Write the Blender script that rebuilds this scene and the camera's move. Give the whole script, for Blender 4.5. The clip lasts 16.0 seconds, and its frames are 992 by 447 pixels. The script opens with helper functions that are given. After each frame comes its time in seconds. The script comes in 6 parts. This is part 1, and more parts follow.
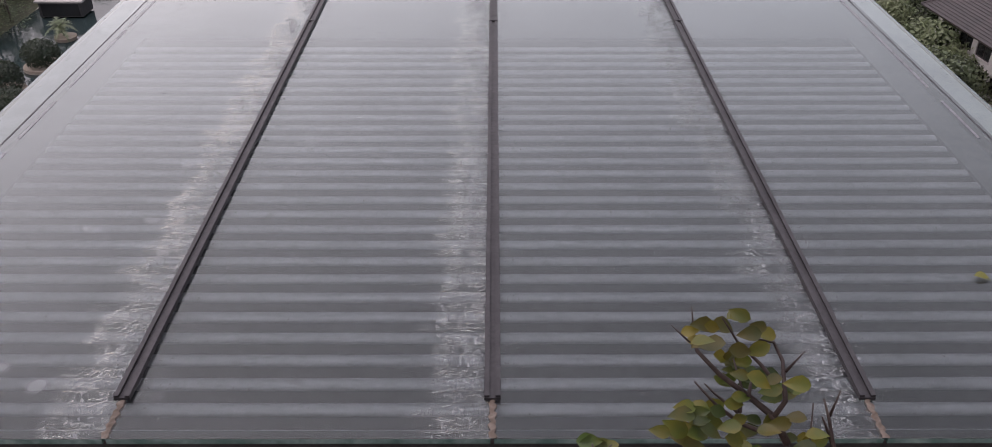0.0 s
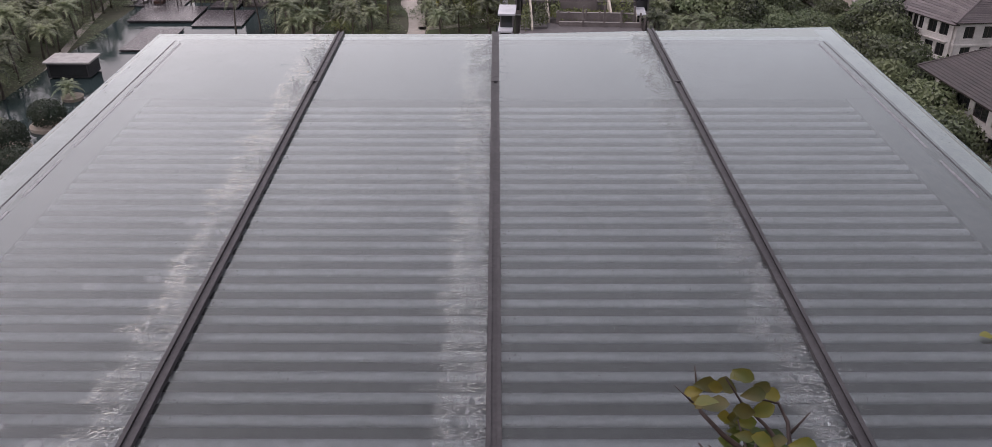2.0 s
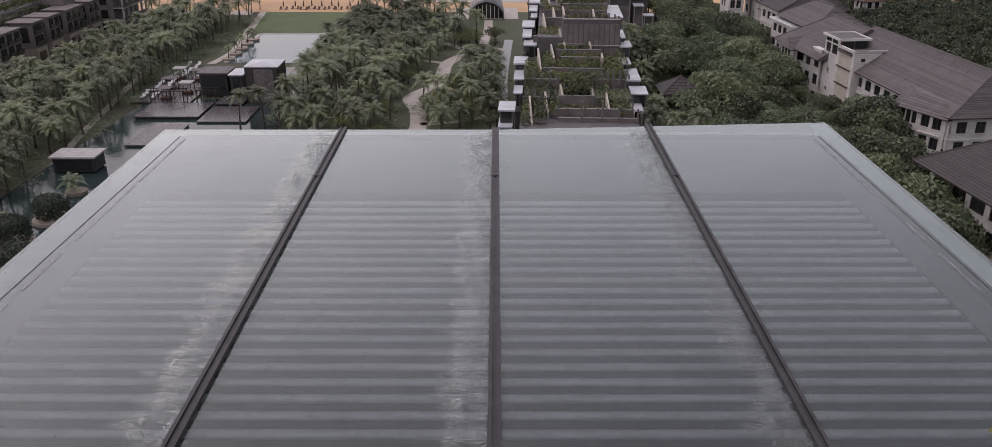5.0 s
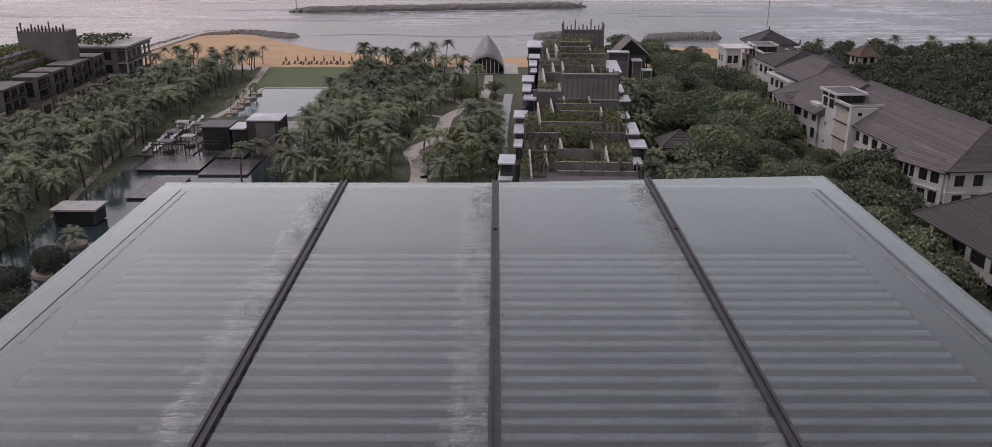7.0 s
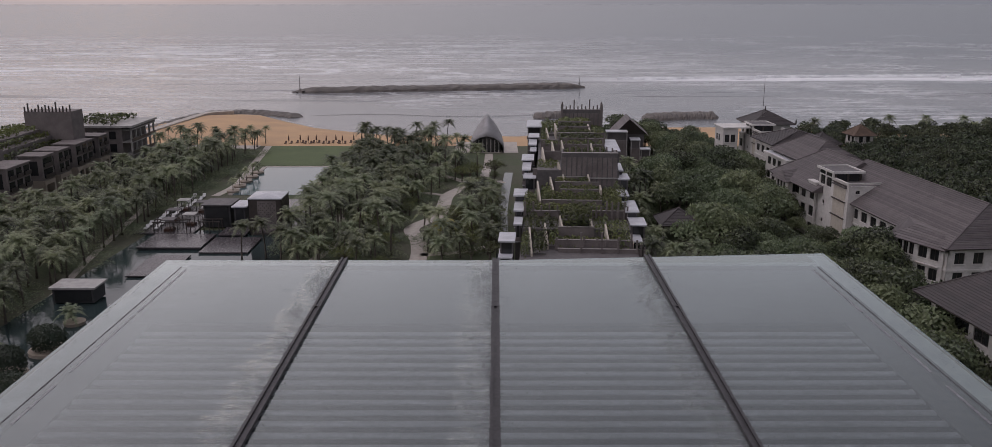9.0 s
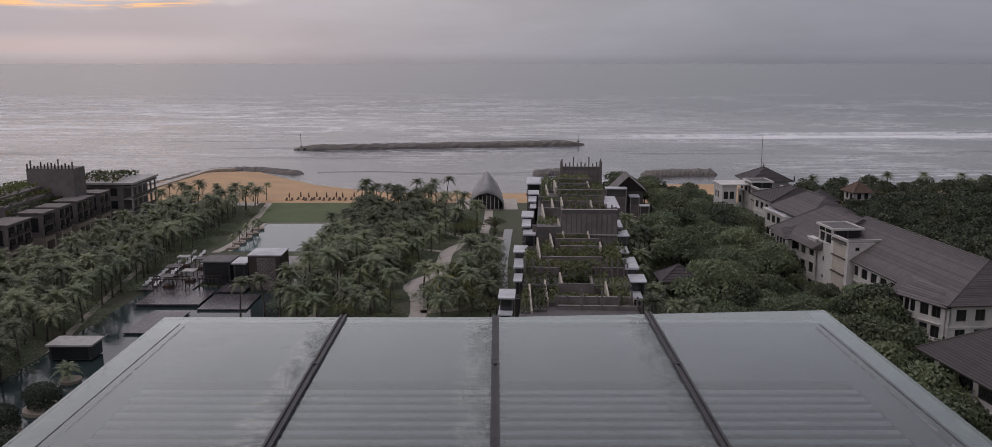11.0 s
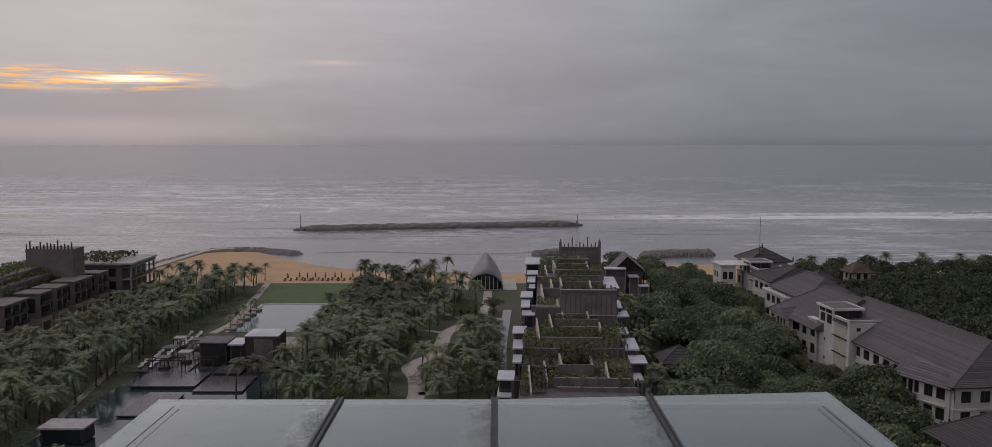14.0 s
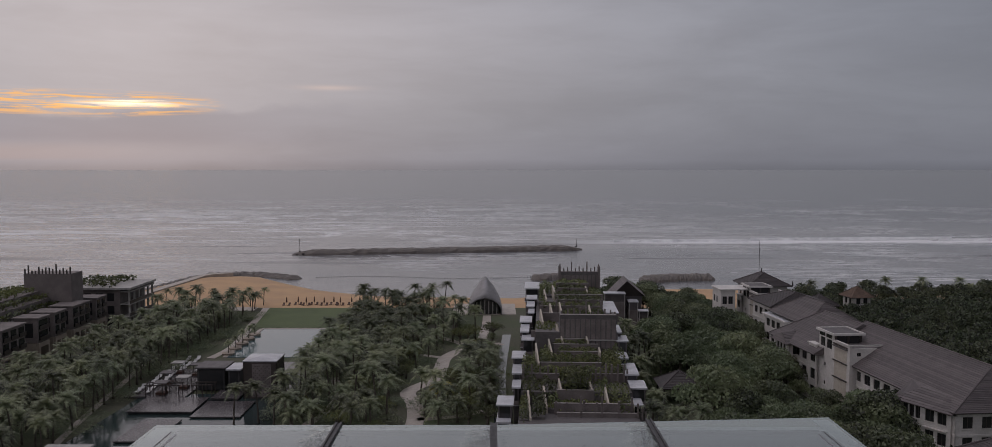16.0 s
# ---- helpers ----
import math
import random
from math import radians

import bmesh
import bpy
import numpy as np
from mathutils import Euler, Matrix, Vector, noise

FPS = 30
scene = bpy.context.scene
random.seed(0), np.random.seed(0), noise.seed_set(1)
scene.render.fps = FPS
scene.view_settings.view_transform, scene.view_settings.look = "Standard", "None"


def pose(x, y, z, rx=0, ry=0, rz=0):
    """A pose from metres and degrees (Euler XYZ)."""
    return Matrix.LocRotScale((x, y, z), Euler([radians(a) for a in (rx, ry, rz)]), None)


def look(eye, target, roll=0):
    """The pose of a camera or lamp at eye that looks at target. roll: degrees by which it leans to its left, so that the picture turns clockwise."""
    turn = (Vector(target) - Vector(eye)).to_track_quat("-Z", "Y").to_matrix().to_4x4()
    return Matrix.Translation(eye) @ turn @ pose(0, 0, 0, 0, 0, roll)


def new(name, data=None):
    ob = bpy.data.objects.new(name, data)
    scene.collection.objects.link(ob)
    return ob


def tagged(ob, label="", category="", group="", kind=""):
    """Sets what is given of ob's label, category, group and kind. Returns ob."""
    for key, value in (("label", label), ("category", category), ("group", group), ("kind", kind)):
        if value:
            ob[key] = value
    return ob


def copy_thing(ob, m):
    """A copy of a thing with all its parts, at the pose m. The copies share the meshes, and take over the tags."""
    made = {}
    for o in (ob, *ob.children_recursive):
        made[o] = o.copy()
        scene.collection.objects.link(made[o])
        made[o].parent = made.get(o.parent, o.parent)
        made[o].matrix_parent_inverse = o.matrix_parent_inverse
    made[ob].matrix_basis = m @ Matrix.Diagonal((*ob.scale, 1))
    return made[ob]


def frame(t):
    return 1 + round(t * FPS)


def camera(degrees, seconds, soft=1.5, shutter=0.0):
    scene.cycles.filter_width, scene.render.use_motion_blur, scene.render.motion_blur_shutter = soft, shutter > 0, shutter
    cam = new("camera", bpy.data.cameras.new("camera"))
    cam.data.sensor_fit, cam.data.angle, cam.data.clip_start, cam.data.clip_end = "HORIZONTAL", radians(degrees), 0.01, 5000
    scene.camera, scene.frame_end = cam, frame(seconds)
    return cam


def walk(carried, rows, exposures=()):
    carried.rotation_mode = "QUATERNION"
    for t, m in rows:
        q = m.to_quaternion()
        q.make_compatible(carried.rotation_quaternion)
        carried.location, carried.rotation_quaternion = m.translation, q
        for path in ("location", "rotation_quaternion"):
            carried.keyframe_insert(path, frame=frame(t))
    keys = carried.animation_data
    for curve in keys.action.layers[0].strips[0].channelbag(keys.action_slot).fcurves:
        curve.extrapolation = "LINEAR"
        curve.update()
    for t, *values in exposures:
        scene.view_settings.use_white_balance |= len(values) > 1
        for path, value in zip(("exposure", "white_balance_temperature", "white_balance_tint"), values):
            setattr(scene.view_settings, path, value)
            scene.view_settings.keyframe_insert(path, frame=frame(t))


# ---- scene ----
cam = camera(57.73, 16.0, soft=0.55)
PATH = [
    (0.0, pose(0, 0, 50, 57.762, -0.009, -0.083)),
    (0.5, pose(0, 0, 50, 58.138, -0.011, -0.070)),
    (1.0, pose(0, 0, 50, 59.108, 0.001, -0.007)),
    (1.5, pose(0, 0, 50, 60.189, -0.023, 0.018)),
    (2.0, pose(0, 0, 50, 61.502, -0.024, 0.037)),
    (2.5, pose(0, 0, 50, 62.714, -0.011, 0.046)),
    (3.0, pose(0, 0, 50, 63.904, -0.015, 0.032)),
    (3.5, pose(0, 0, 50, 64.804, -0.025, 0.021)),
    (4.0, pose(0, 0, 50, 65.536, -0.015, 0.025)),
    (6.5, pose(0, 0, 50, 70.129, 0.013, 0.036)),
    (7.0, pose(0, 0, 50, 70.782, -0.016, 0.040)),
    (7.5, pose(0, 0, 50, 72.057, 0.002, 0.034)),
    (8.0, pose(0, 0, 50, 73.559, -0.001, 0.036)),
    (8.5, pose(0, 0, 50, 74.684, 0.023, 0.047)),
    (9.0, pose(0, 0, 50, 75.726, 0.008, 0.043)),
    (9.5, pose(0, 0, 50, 76.655, 0.013, 0.042)),
    (12.0, pose(0, 0, 50, 81.277, 0.010, 0.021)),
    (12.5, pose(0, 0, 50, 82.297, 0.019, 0.012)),
    (13.0, pose(0, 0, 50, 83.162, 0.022, -0.007)),
    (13.5, pose(0, 0, 50, 83.911, 0.015, -0.024)),
    (14.0, pose(0, 0, 50, 84.441, 0.012, -0.036)),
    (14.5, pose(0, 0, 50, 84.810, 0.007, -0.047)),
    (15.0, pose(0, 0, 50, 85.188, 0.019, -0.058)),
    (15.5, pose(0, 0, 50, 85.754, 0.003, -0.074)),
    (16.0, pose(0, 0, 50, 86.000, -0.001, -0.085)),
]
EXPOSURES = [(0.0, 1.38, 6500, 18), (3.5, 1.19, 6480, 17), (7.0, 0.74, 6420, 16), (7.5, 0.74, 6410, 16), (8.0, 0.56, 6400, 15), (9.0, 0.47, 6390, 15), (12.5, 0.20, 6370, 13), (14.0, 0.03, 6370, 13), (16.0, -0.01, 6370, 13)]
walk(cam, PATH, EXPOSURES)

# ---- world: broken overcast over a low sun behind a bank of cloud ----
SUN_AZ, SUN_EL = radians(-22.0), radians(3.55)
world = bpy.data.worlds.new("world")
scene.world = world
world.use_nodes = True


class Nodes:
    """A small writer of node trees."""

    def __init__(self, tree):
        self.tree = tree
        tree.nodes.clear()

    def add(self, kind, **props):
        node = self.tree.nodes.new(kind)
        for key, value in props.items():
            setattr(node, key, value)
        return node

    def put(self, socket, value):
        if isinstance(value, bpy.types.NodeSocket):
            self.tree.links.new(value, socket)
        elif value is not None:
            socket.default_value = value

    def math(self, op, a, b=None, c=None):
        node = self.add("ShaderNodeMath", operation=op)
        for k, v in enumerate((a, b, c)):
            self.put(node.inputs[k], v)
        return node.outputs[0]

    def span(self, value, lo, hi, to_lo=0.0, to_hi=1.0):
        node = self.add("ShaderNodeMapRange", interpolation_type="SMOOTHSTEP")
        for k, v in enumerate((value, lo, hi, to_lo, to_hi)):
            self.put(node.inputs[k], v)
        return node.outputs[0]

    def mix(self, fac, a, b, blend="MIX"):
        node = self.add("ShaderNodeMix", data_type="RGBA", blend_type=blend)
        self.put(node.inputs[0], fac)
        self.put(node.inputs[6], a)
        self.put(node.inputs[7], b)
        return node.outputs[2]

    def noise(self, vector, scale, detail=4.0, rough=0.55, distortion=0.0):
        node = self.add("ShaderNodeTexNoise")
        self.put(node.inputs["Vector"], vector)
        for key, v in (("Scale", scale), ("Detail", detail), ("Roughness", rough), ("Distortion", distortion)):
            node.inputs[key].default_value = v
        return node.outputs["Fac"]

    def stretch(self, vector, sx, sy, sz):
        node = self.add("ShaderNodeMapping")
        self.put(node.inputs["Vector"], vector)
        node.inputs["Scale"].default_value = (sx, sy, sz)
        return node.outputs[0]

    def ramp(self, value, stops):
        node = self.add("ShaderNodeValToRGB")
        self.put(node.inputs[0], value)
        while len(node.color_ramp.elements) < len(stops):
            node.color_ramp.elements.new(0.5)
        for e, (p, c) in zip(node.color_ramp.elements, stops):
            e.position, e.color = p, (*c, 1)
        return node.outputs[0]


def rgb(*c):
    return (*c, 1.0)


w = Nodes(world.node_tree)
way = w.add("ShaderNodeTexCoord").outputs["Generated"]
xyz = w.add("ShaderNodeSeparateXYZ")
w.put(xyz.inputs[0], way)
X, Y, Z = xyz.outputs
el = w.math("ARCSINE", Z)
az = w.math("ARCTAN2", X, Y)
cloud_soft = w.noise(w.stretch(way, 1.6, 1.6, 7.0), 1.6, 5.0, 0.55, 0.4)
cloud_fine = w.noise(w.stretch(way, 3.0, 3.0, 16.0), 2.3, 5.0, 0.6, 0.6)
grey = w.ramp(w.math("MULTIPLY_ADD", el, 0.6366, 0.05), [
    (0.0, (0.165, 0.172, 0.196)), (0.044, (0.225, 0.231, 0.257)), (0.0505, (0.285, 0.291, 0.322)), (0.075, (0.322, 0.330, 0.363)), (0.12, (0.365, 0.375, 0.412)),
    (0.161, (0.40, 0.408, 0.445)), (0.228, (0.53, 0.52, 0.565)), (0.33, (0.57, 0.557, 0.605)), (0.50, (0.44, 0.43, 0.475)), (0.64, (0.72, 0.70, 0.76)), (0.85, (1.25, 1.22, 1.32))])
side_mild, side_strong = w.span(az, -0.75, 0.75, 1.13, 0.57), w.span(az, -0.75, 0.75, 0.98, 0.32)
high_up = w.span(el, 0.12, 0.30)
side = w.math("ADD", w.math("MULTIPLY", side_strong, high_up), w.math("MULTIPLY", side_mild, w.math("SUBTRACT", 1.0, high_up)))
grey = w.mix(1.0, grey, side, "MULTIPLY")
# bluer away from the sun
cool = w.mix(w.span(az, -0.6, 0.7), rgb(1.03, 1.0, 0.985), rgb(0.925, 0.995, 1.075))
grey = w.mix(1.0, grey, w.mix(w.span(el, 0.06, 0.30, 0.35, 1.0), rgb(1, 1, 1), cool), "MULTIPLY")
shade = w.math("ADD", w.span(cloud_soft, 0.3, 0.7, 0.92, 1.08), w.span(cloud_fine, 0.3, 0.7, -0.03, 0.03))
grey = w.mix(1.0, grey, shade, "MULTIPLY")
# warm scattering towards the sun
d_az = w.math("SUBTRACT", az, SUN_AZ)
d_el = w.math("SUBTRACT", el, SUN_EL + 0.07)
near_sun = w.math("ADD", w.math("POWER", w.math("DIVIDE", d_az, 0.50), 2.0), w.math("POWER", w.math("DIVIDE", d_el, 0.12), 2.0))
glow = w.math("POWER", 2.718, w.math("MULTIPLY", near_sun, -1.0))
glow_col = w.mix(glow, rgb(0, 0, 0), rgb(0.115, 0.072, 0.038))
sky_col = w.mix(1.0, grey, glow_col, "ADD")
# a blue-grey bank low under the sun, with a paler rosy strip beneath it
bank_top = w.math("ADD", 0.058, w.math("MULTIPLY", w.math("SUBTRACT", w.noise(w.stretch(way, 6.0, 6.0, 14.0), 1.4, 5.0), 0.5), 0.05))
bank = w.math("MULTIPLY", w.math("MULTIPLY", w.span(el, bank_top, w.math("SUBTRACT", bank_top, 0.012)), w.span(el, 0.008, 0.026)), w.span(az, -0.05, -0.40))
sky_col = w.mix(w.math("MULTIPLY", bank, 0.5), sky_col, rgb(0.225, 0.222, 0.262))
strip_ = w.math("MULTIPLY", w.math("MULTIPLY", w.span(el, -0.001, 0.004), w.span(el, 0.022, 0.010)), w.span(az, -0.32, -0.52))
sky_col = w.mix(w.math("MULTIPLY", strip_, 0.4), sky_col, rgb(0.42, 0.335, 0.315))
# gap in the cloud where the low sun burns through in streaks
streak = w.noise(w.stretch(way, 8.0, 8.0, 150.0), 2.0, 6.0, 0.64, 0.6)
gap_d = w.math("ADD", w.math("POWER", w.math("DIVIDE", w.math("SUBTRACT", az, SUN_AZ - 0.075), 0.175), 4.0),
               w.math("POWER", w.math("DIVIDE", w.math("SUBTRACT", el, SUN_EL - 0.004), 0.0150), 2.0))
gap = w.span(gap_d, 1.0, 0.15)
lit = w.math("MULTIPLY", gap, w.span(streak, 0.45, 0.62))
sky_col = w.mix(w.math("MULTIPLY", lit, 0.95), sky_col, rgb(1.0, 0.52, 0.17))
el_warp = w.math("ADD", el, w.math("MULTIPLY", w.math("SUBTRACT", streak, 0.5), 0.012))
core_d = w.math("ADD", w.math("POWER", w.math("DIVIDE", d_az, 0.040), 2.0),
                w.math("POWER", w.math("DIVIDE", w.math("SUBTRACT", el_warp, SUN_EL - 0.004), 0.0024), 2.0))
core = w.math("POWER", 2.718, w.math("MULTIPLY", core_d, -1.0))
sky_col = w.mix(1.0, sky_col, w.mix(core, rgb(0, 0, 0), rgb(1.3, 0.95, 0.5)), "ADD")
# thin lit streak further along
far_d = w.math("ADD", w.math("POWER", w.math("DIVIDE", w.math("SUBTRACT", az, radians(-10.3)), 0.03), 2.0),
               w.math("POWER", w.math("DIVIDE", w.math("SUBTRACT", el, radians(4.5)), 0.0026), 2.0))
sky_col = w.mix(1.0, sky_col, w.mix(w.math("POWER", 2.718, w.math("MULTIPLY", far_d, -1.0)), rgb(0, 0, 0), rgb(0.13, 0.07, 0.03)), "ADD")
sky = w.add("ShaderNodeTexSky", sky_type="NISHITA", sun_disc=False, sun_elevation=SUN_EL, sun_rotation=SUN_AZ)
clear = w.add("ShaderNodeBackground")
w.put(clear.inputs[0], sky.outputs[0])
clear.inputs[1].default_value = 0.05
cover = w.add("ShaderNodeBackground")
w.put(cover.inputs[0], sky_col)
cover.inputs[1].default_value = 1.0
both = w.add("ShaderNodeMixShader")
both.inputs[0].default_value = 0.975
w.put(both.inputs[1], clear.outputs[0])
w.put(both.inputs[2], cover.outputs[0])
out = w.add("ShaderNodeOutputWorld")
w.put(out.inputs[0], both.outputs[0])

sun = new("sun", bpy.data.lights.new("sun", "SUN"))
sun.data.energy, sun.data.angle, sun.data.color = 0.35, radians(160), (1.0, 0.93, 0.87)
sun.matrix_world = look((0, 0, 0), (-math.sin(SUN_AZ), -math.cos(SUN_AZ), -math.tan(radians(32))))


# ---- materials ----
def surface(name, colour, other=None, rough=0.7, metal=0.0, scale=1.0, grain=8.0, bump=0.2, depth=0.02, spread=0.0, low=0.35, high=0.68, spec=0.5):
    """A material with broad stains towards the other colour, fine grain, and relief. spread: change of value from object to object."""
    m = bpy.data.materials.new(name)
    m.use_nodes = True
    n = Nodes(m.node_tree)
    pos = n.add("ShaderNodeNewGeometry").outputs["Position"]
    broad = n.noise(pos, scale, 5.0, 0.6, 0.3)
    fine = n.noise(pos, scale * grain, 3.0, 0.6)
    other = other or tuple(c * 0.7 for c in colour)
    col = n.mix(n.span(broad, low, high), rgb(*colour), rgb(*other))
    col = n.mix(n.span(fine, 0.3, 0.75, 0.0, 0.35), col, rgb(*(c * 0.55 for c in colour)))
    if spread:
        rnd = n.add("ShaderNodeObjectInfo").outputs["Random"]
        isl = n.add("ShaderNodeNewGeometry").outputs["Random Per Island"]
        v = n.math("ADD", n.span(rnd, 0, 1, 1 - spread, 1 + spread), n.span(isl, 0, 1, -spread * 0.6, spread * 0.6))
        col = n.mix(1.0, col, v, "MULTIPLY")
    b = n.add("ShaderNodeBsdfPrincipled")
    n.put(b.inputs["Base Color"], col)
    n.put(b.inputs["Roughness"], n.span(fine, 0.2, 0.8, max(rough - 0.12, 0.02), min(rough + 0.1, 1)))
    b.inputs["Metallic"].default_value = metal
    b.inputs["Specular IOR Level"].default_value = spec
    if bump:
        r = n.add("ShaderNodeBump")
        r.inputs["Strength"].default_value, r.inputs["Distance"].default_value = bump, depth
        n.put(r.inputs["Height"], n.math("ADD", fine, broad))
        n.put(b.inputs["Normal"], r.outputs[0])
    o = n.add("ShaderNodeOutputMaterial")
    n.put(o.inputs[0], b.outputs[0])
    return m


def leafy(name, colour, other, scale=0.25, spread=0.3, thin=0.25):
    """Leaves: two greens in patches, thin enough to let some light through."""
    m = bpy.data.materials.new(name)
    m.use_nodes = True
    n = Nodes(m.node_tree)
    geo = n.add("ShaderNodeNewGeometry")
    col = n.mix(n.span(n.noise(geo.outputs["Position"], scale, 4.0), 0.35, 0.65), rgb(*colour), rgb(*other))
    rnd = n.add("ShaderNodeObjectInfo").outputs["Random"]
    v = n.math("ADD", n.span(rnd, 0, 1, 1 - spread, 1 + spread), n.span(geo.outputs["Random Per Island"], 0, 1, -spread, spread))
    col = n.mix(1.0, col, v, "MULTIPLY")
    b = n.add("ShaderNodeBsdfPrincipled")
    n.put(b.inputs["Base Color"], col)
    b.inputs["Roughness"].default_value = 0.5
    t = n.add("ShaderNodeBsdfTranslucent")
    n.put(t.inputs[0], col)
    mx = n.add("ShaderNodeMixShader")
    mx.inputs[0].default_value = thin
    n.put(mx.inputs[1], b.outputs[0])
    n.put(mx.inputs[2], t.outputs[0])
    o = n.add("ShaderNodeOutputMaterial")
    n.put(o.inputs[0], mx.outputs[0])
    return m


def still_water(name, colour, rough=0.06, wave=0.6, scale=0.8):
    m = bpy.data.materials.new(name)
    m.use_nodes = True
    n = Nodes(m.node_tree)
    pos = n.add("ShaderNodeNewGeometry").outputs["Position"]
    b = n.add("ShaderNodeBsdfPrincipled")
    n.put(b.inputs["Base Color"], n.mix(n.noise(pos, 0.08, 3.0), rgb(*colour), rgb(*(c * 0.7 for c in colour))))
    b.inputs["Roughness"].default_value, b.inputs["IOR"].default_value = rough, 1.33
    r = n.add("ShaderNodeBump")
    r.inputs["Strength"].default_value, r.inputs["Distance"].default_value = wave, 0.04
    n.put(r.inputs["Height"], n.noise(pos, scale, 4.0, 0.6))
    n.put(b.inputs["Normal"], r.outputs[0])
    o = n.add("ShaderNodeOutputMaterial")
    n.put(o.inputs[0], b.outputs[0])
    return m


def sea_material():
    """Shallow reef flat with foam lines, then deeper water beyond the breaking waves."""
    m = bpy.data.materials.new("sea_water")
    m.use_nodes = True
    n = Nodes(m.node_tree)
    pos = n.add("ShaderNodeNewGeometry").outputs["Position"]
    sep = n.add("ShaderNodeSeparateXYZ")
    n.put(sep.inputs[0], pos)
    py = n.math("ADD", sep.outputs[1], n.math("MULTIPLY", n.math("SUBTRACT", n.noise(pos, 0.004, 3.0), 0.5), 120.0))
    deep = n.span(py, 560.0, 900.0)
    col = n.mix(deep, rgb(0.135, 0.135, 0.14), rgb(0.085, 0.097, 0.11))
    patch = n.noise(n.stretch(pos, 0.5, 1.4, 1), 0.012, 5.0, 0.6, 1.0)
    col = n.mix(n.span(patch, 0.42, 0.66), col, rgb(0.085, 0.095, 0.105))
    lines = n.noise(n.stretch(pos, 0.16, 1.5, 1), 0.05, 5.0, 0.65, 1.6)
    band = n.math("SUBTRACT", 1.0, n.math("MULTIPLY", n.math("ABSOLUTE", n.math("SUBTRACT", lines, 0.5)), 26.0))
    foam = n.math("MULTIPLY", n.math("MAXIMUM", band, 0.0), n.span(n.noise(pos, 0.008, 3.0), 0.45, 0.62))
    foam = n.math("MULTIPLY", foam, n.span(py, 1500.0, 600.0))
    # the surf belt on the reef edge, and long swells inside it, shaded by colour
    far_y_ = n.math("ADD", sep.outputs[1], n.math("ADD", n.math("MULTIPLY", sep.outputs[0], -0.02), n.math("MULTIPLY", n.math("SUBTRACT", n.noise(n.stretch(pos, 1, 0.2, 1), 0.02, 3.0), 0.5), 16.0)))
    belt = n.math("MULTIPLY", n.span(far_y_, 545.0, 556.0), n.span(far_y_, 590.0, 566.0))
    belt = n.math("MULTIPLY", n.math("MULTIPLY", belt, n.span(sep.outputs[0], 0.0, 130.0)), n.span(n.noise(n.stretch(pos, 0.25, 1.2, 1), 0.09, 5.0, 0.7, 0.8), 0.30, 0.50))
    swell_shade = n.math("MULTIPLY", n.span(n.noise(n.stretch(pos, 0.10, 1.0, 1), 0.07, 4.0, 0.6, 0.5), 0.56, 0.66), n.math("MULTIPLY", n.span(py, 420.0, 460.0), n.span(py, 640.0, 560.0)))
    lace = n.noise(n.stretch(pos, 0.14, 0.6, 1), 0.022, 4.0, 0.6, 2.0)
    streaks = n.math("MULTIPLY", n.span(n.math("ABSOLUTE", n.math("SUBTRACT", lace, 0.5)), 0.045, 0.0), n.math("MULTIPLY", n.math("MULTIPLY", n.span(py, 500.0, 600.0), n.span(py, 1300.0, 750.0)), n.span(sep.outputs[0], 350.0, -250.0)))
    b = n.add("ShaderNodeBsdfPrincipled")
    n.put(b.inputs["Base Color"], col)
    n.put(b.inputs["Roughness"], n.span(deep, 0, 1, 0.22, 0.27))
    b.inputs["IOR"].default_value = 1.33
    r = n.add("ShaderNodeBump")
    r.inputs["Strength"].default_value, r.inputs["Distance"].default_value = 0.42, 0.55
    n.put(r.inputs["Height"], n.math("ADD", n.noise(n.stretch(pos, 0.4, 1.5, 1), 0.12, 5.0, 0.6, 0.4), n.math("MULTIPLY", n.noise(pos, 0.6, 3.0), 0.3)))
    n.put(b.inputs["Normal"], r.outputs[0])
    # flat dark colour stands for the shaded faces of the swells
    trough = n.add("ShaderNodeBsdfDiffuse")
    n.put(trough.inputs[0], rgb(0.16, 0.16, 0.165))
    dark = n.add("ShaderNodeMixShader")
    n.put(dark.inputs[0], n.math("MULTIPLY", swell_shade, 0.55))
    n.put(dark.inputs[1], b.outputs[0])
    n.put(dark.inputs[2], trough.outputs[0])
    white = n.add("ShaderNodeBsdfDiffuse")
    n.put(white.inputs[0], rgb(0.80, 0.80, 0.80))
    top = n.add("ShaderNodeMixShader")
    n.put(top.inputs[0], n.math("MAXIMUM", n.math("MULTIPLY", belt, 0.8), n.math("MAXIMUM", n.math("MULTIPLY", foam, 0.6), n.math("MULTIPLY", streaks, 0.75))))
    n.put(top.inputs[1], dark.outputs[0])
    n.put(top.inputs[2], white.outputs[0])
    o = n.add("ShaderNodeOutputMaterial")
    n.put(o.inputs[0], top.outputs[0])
    return m


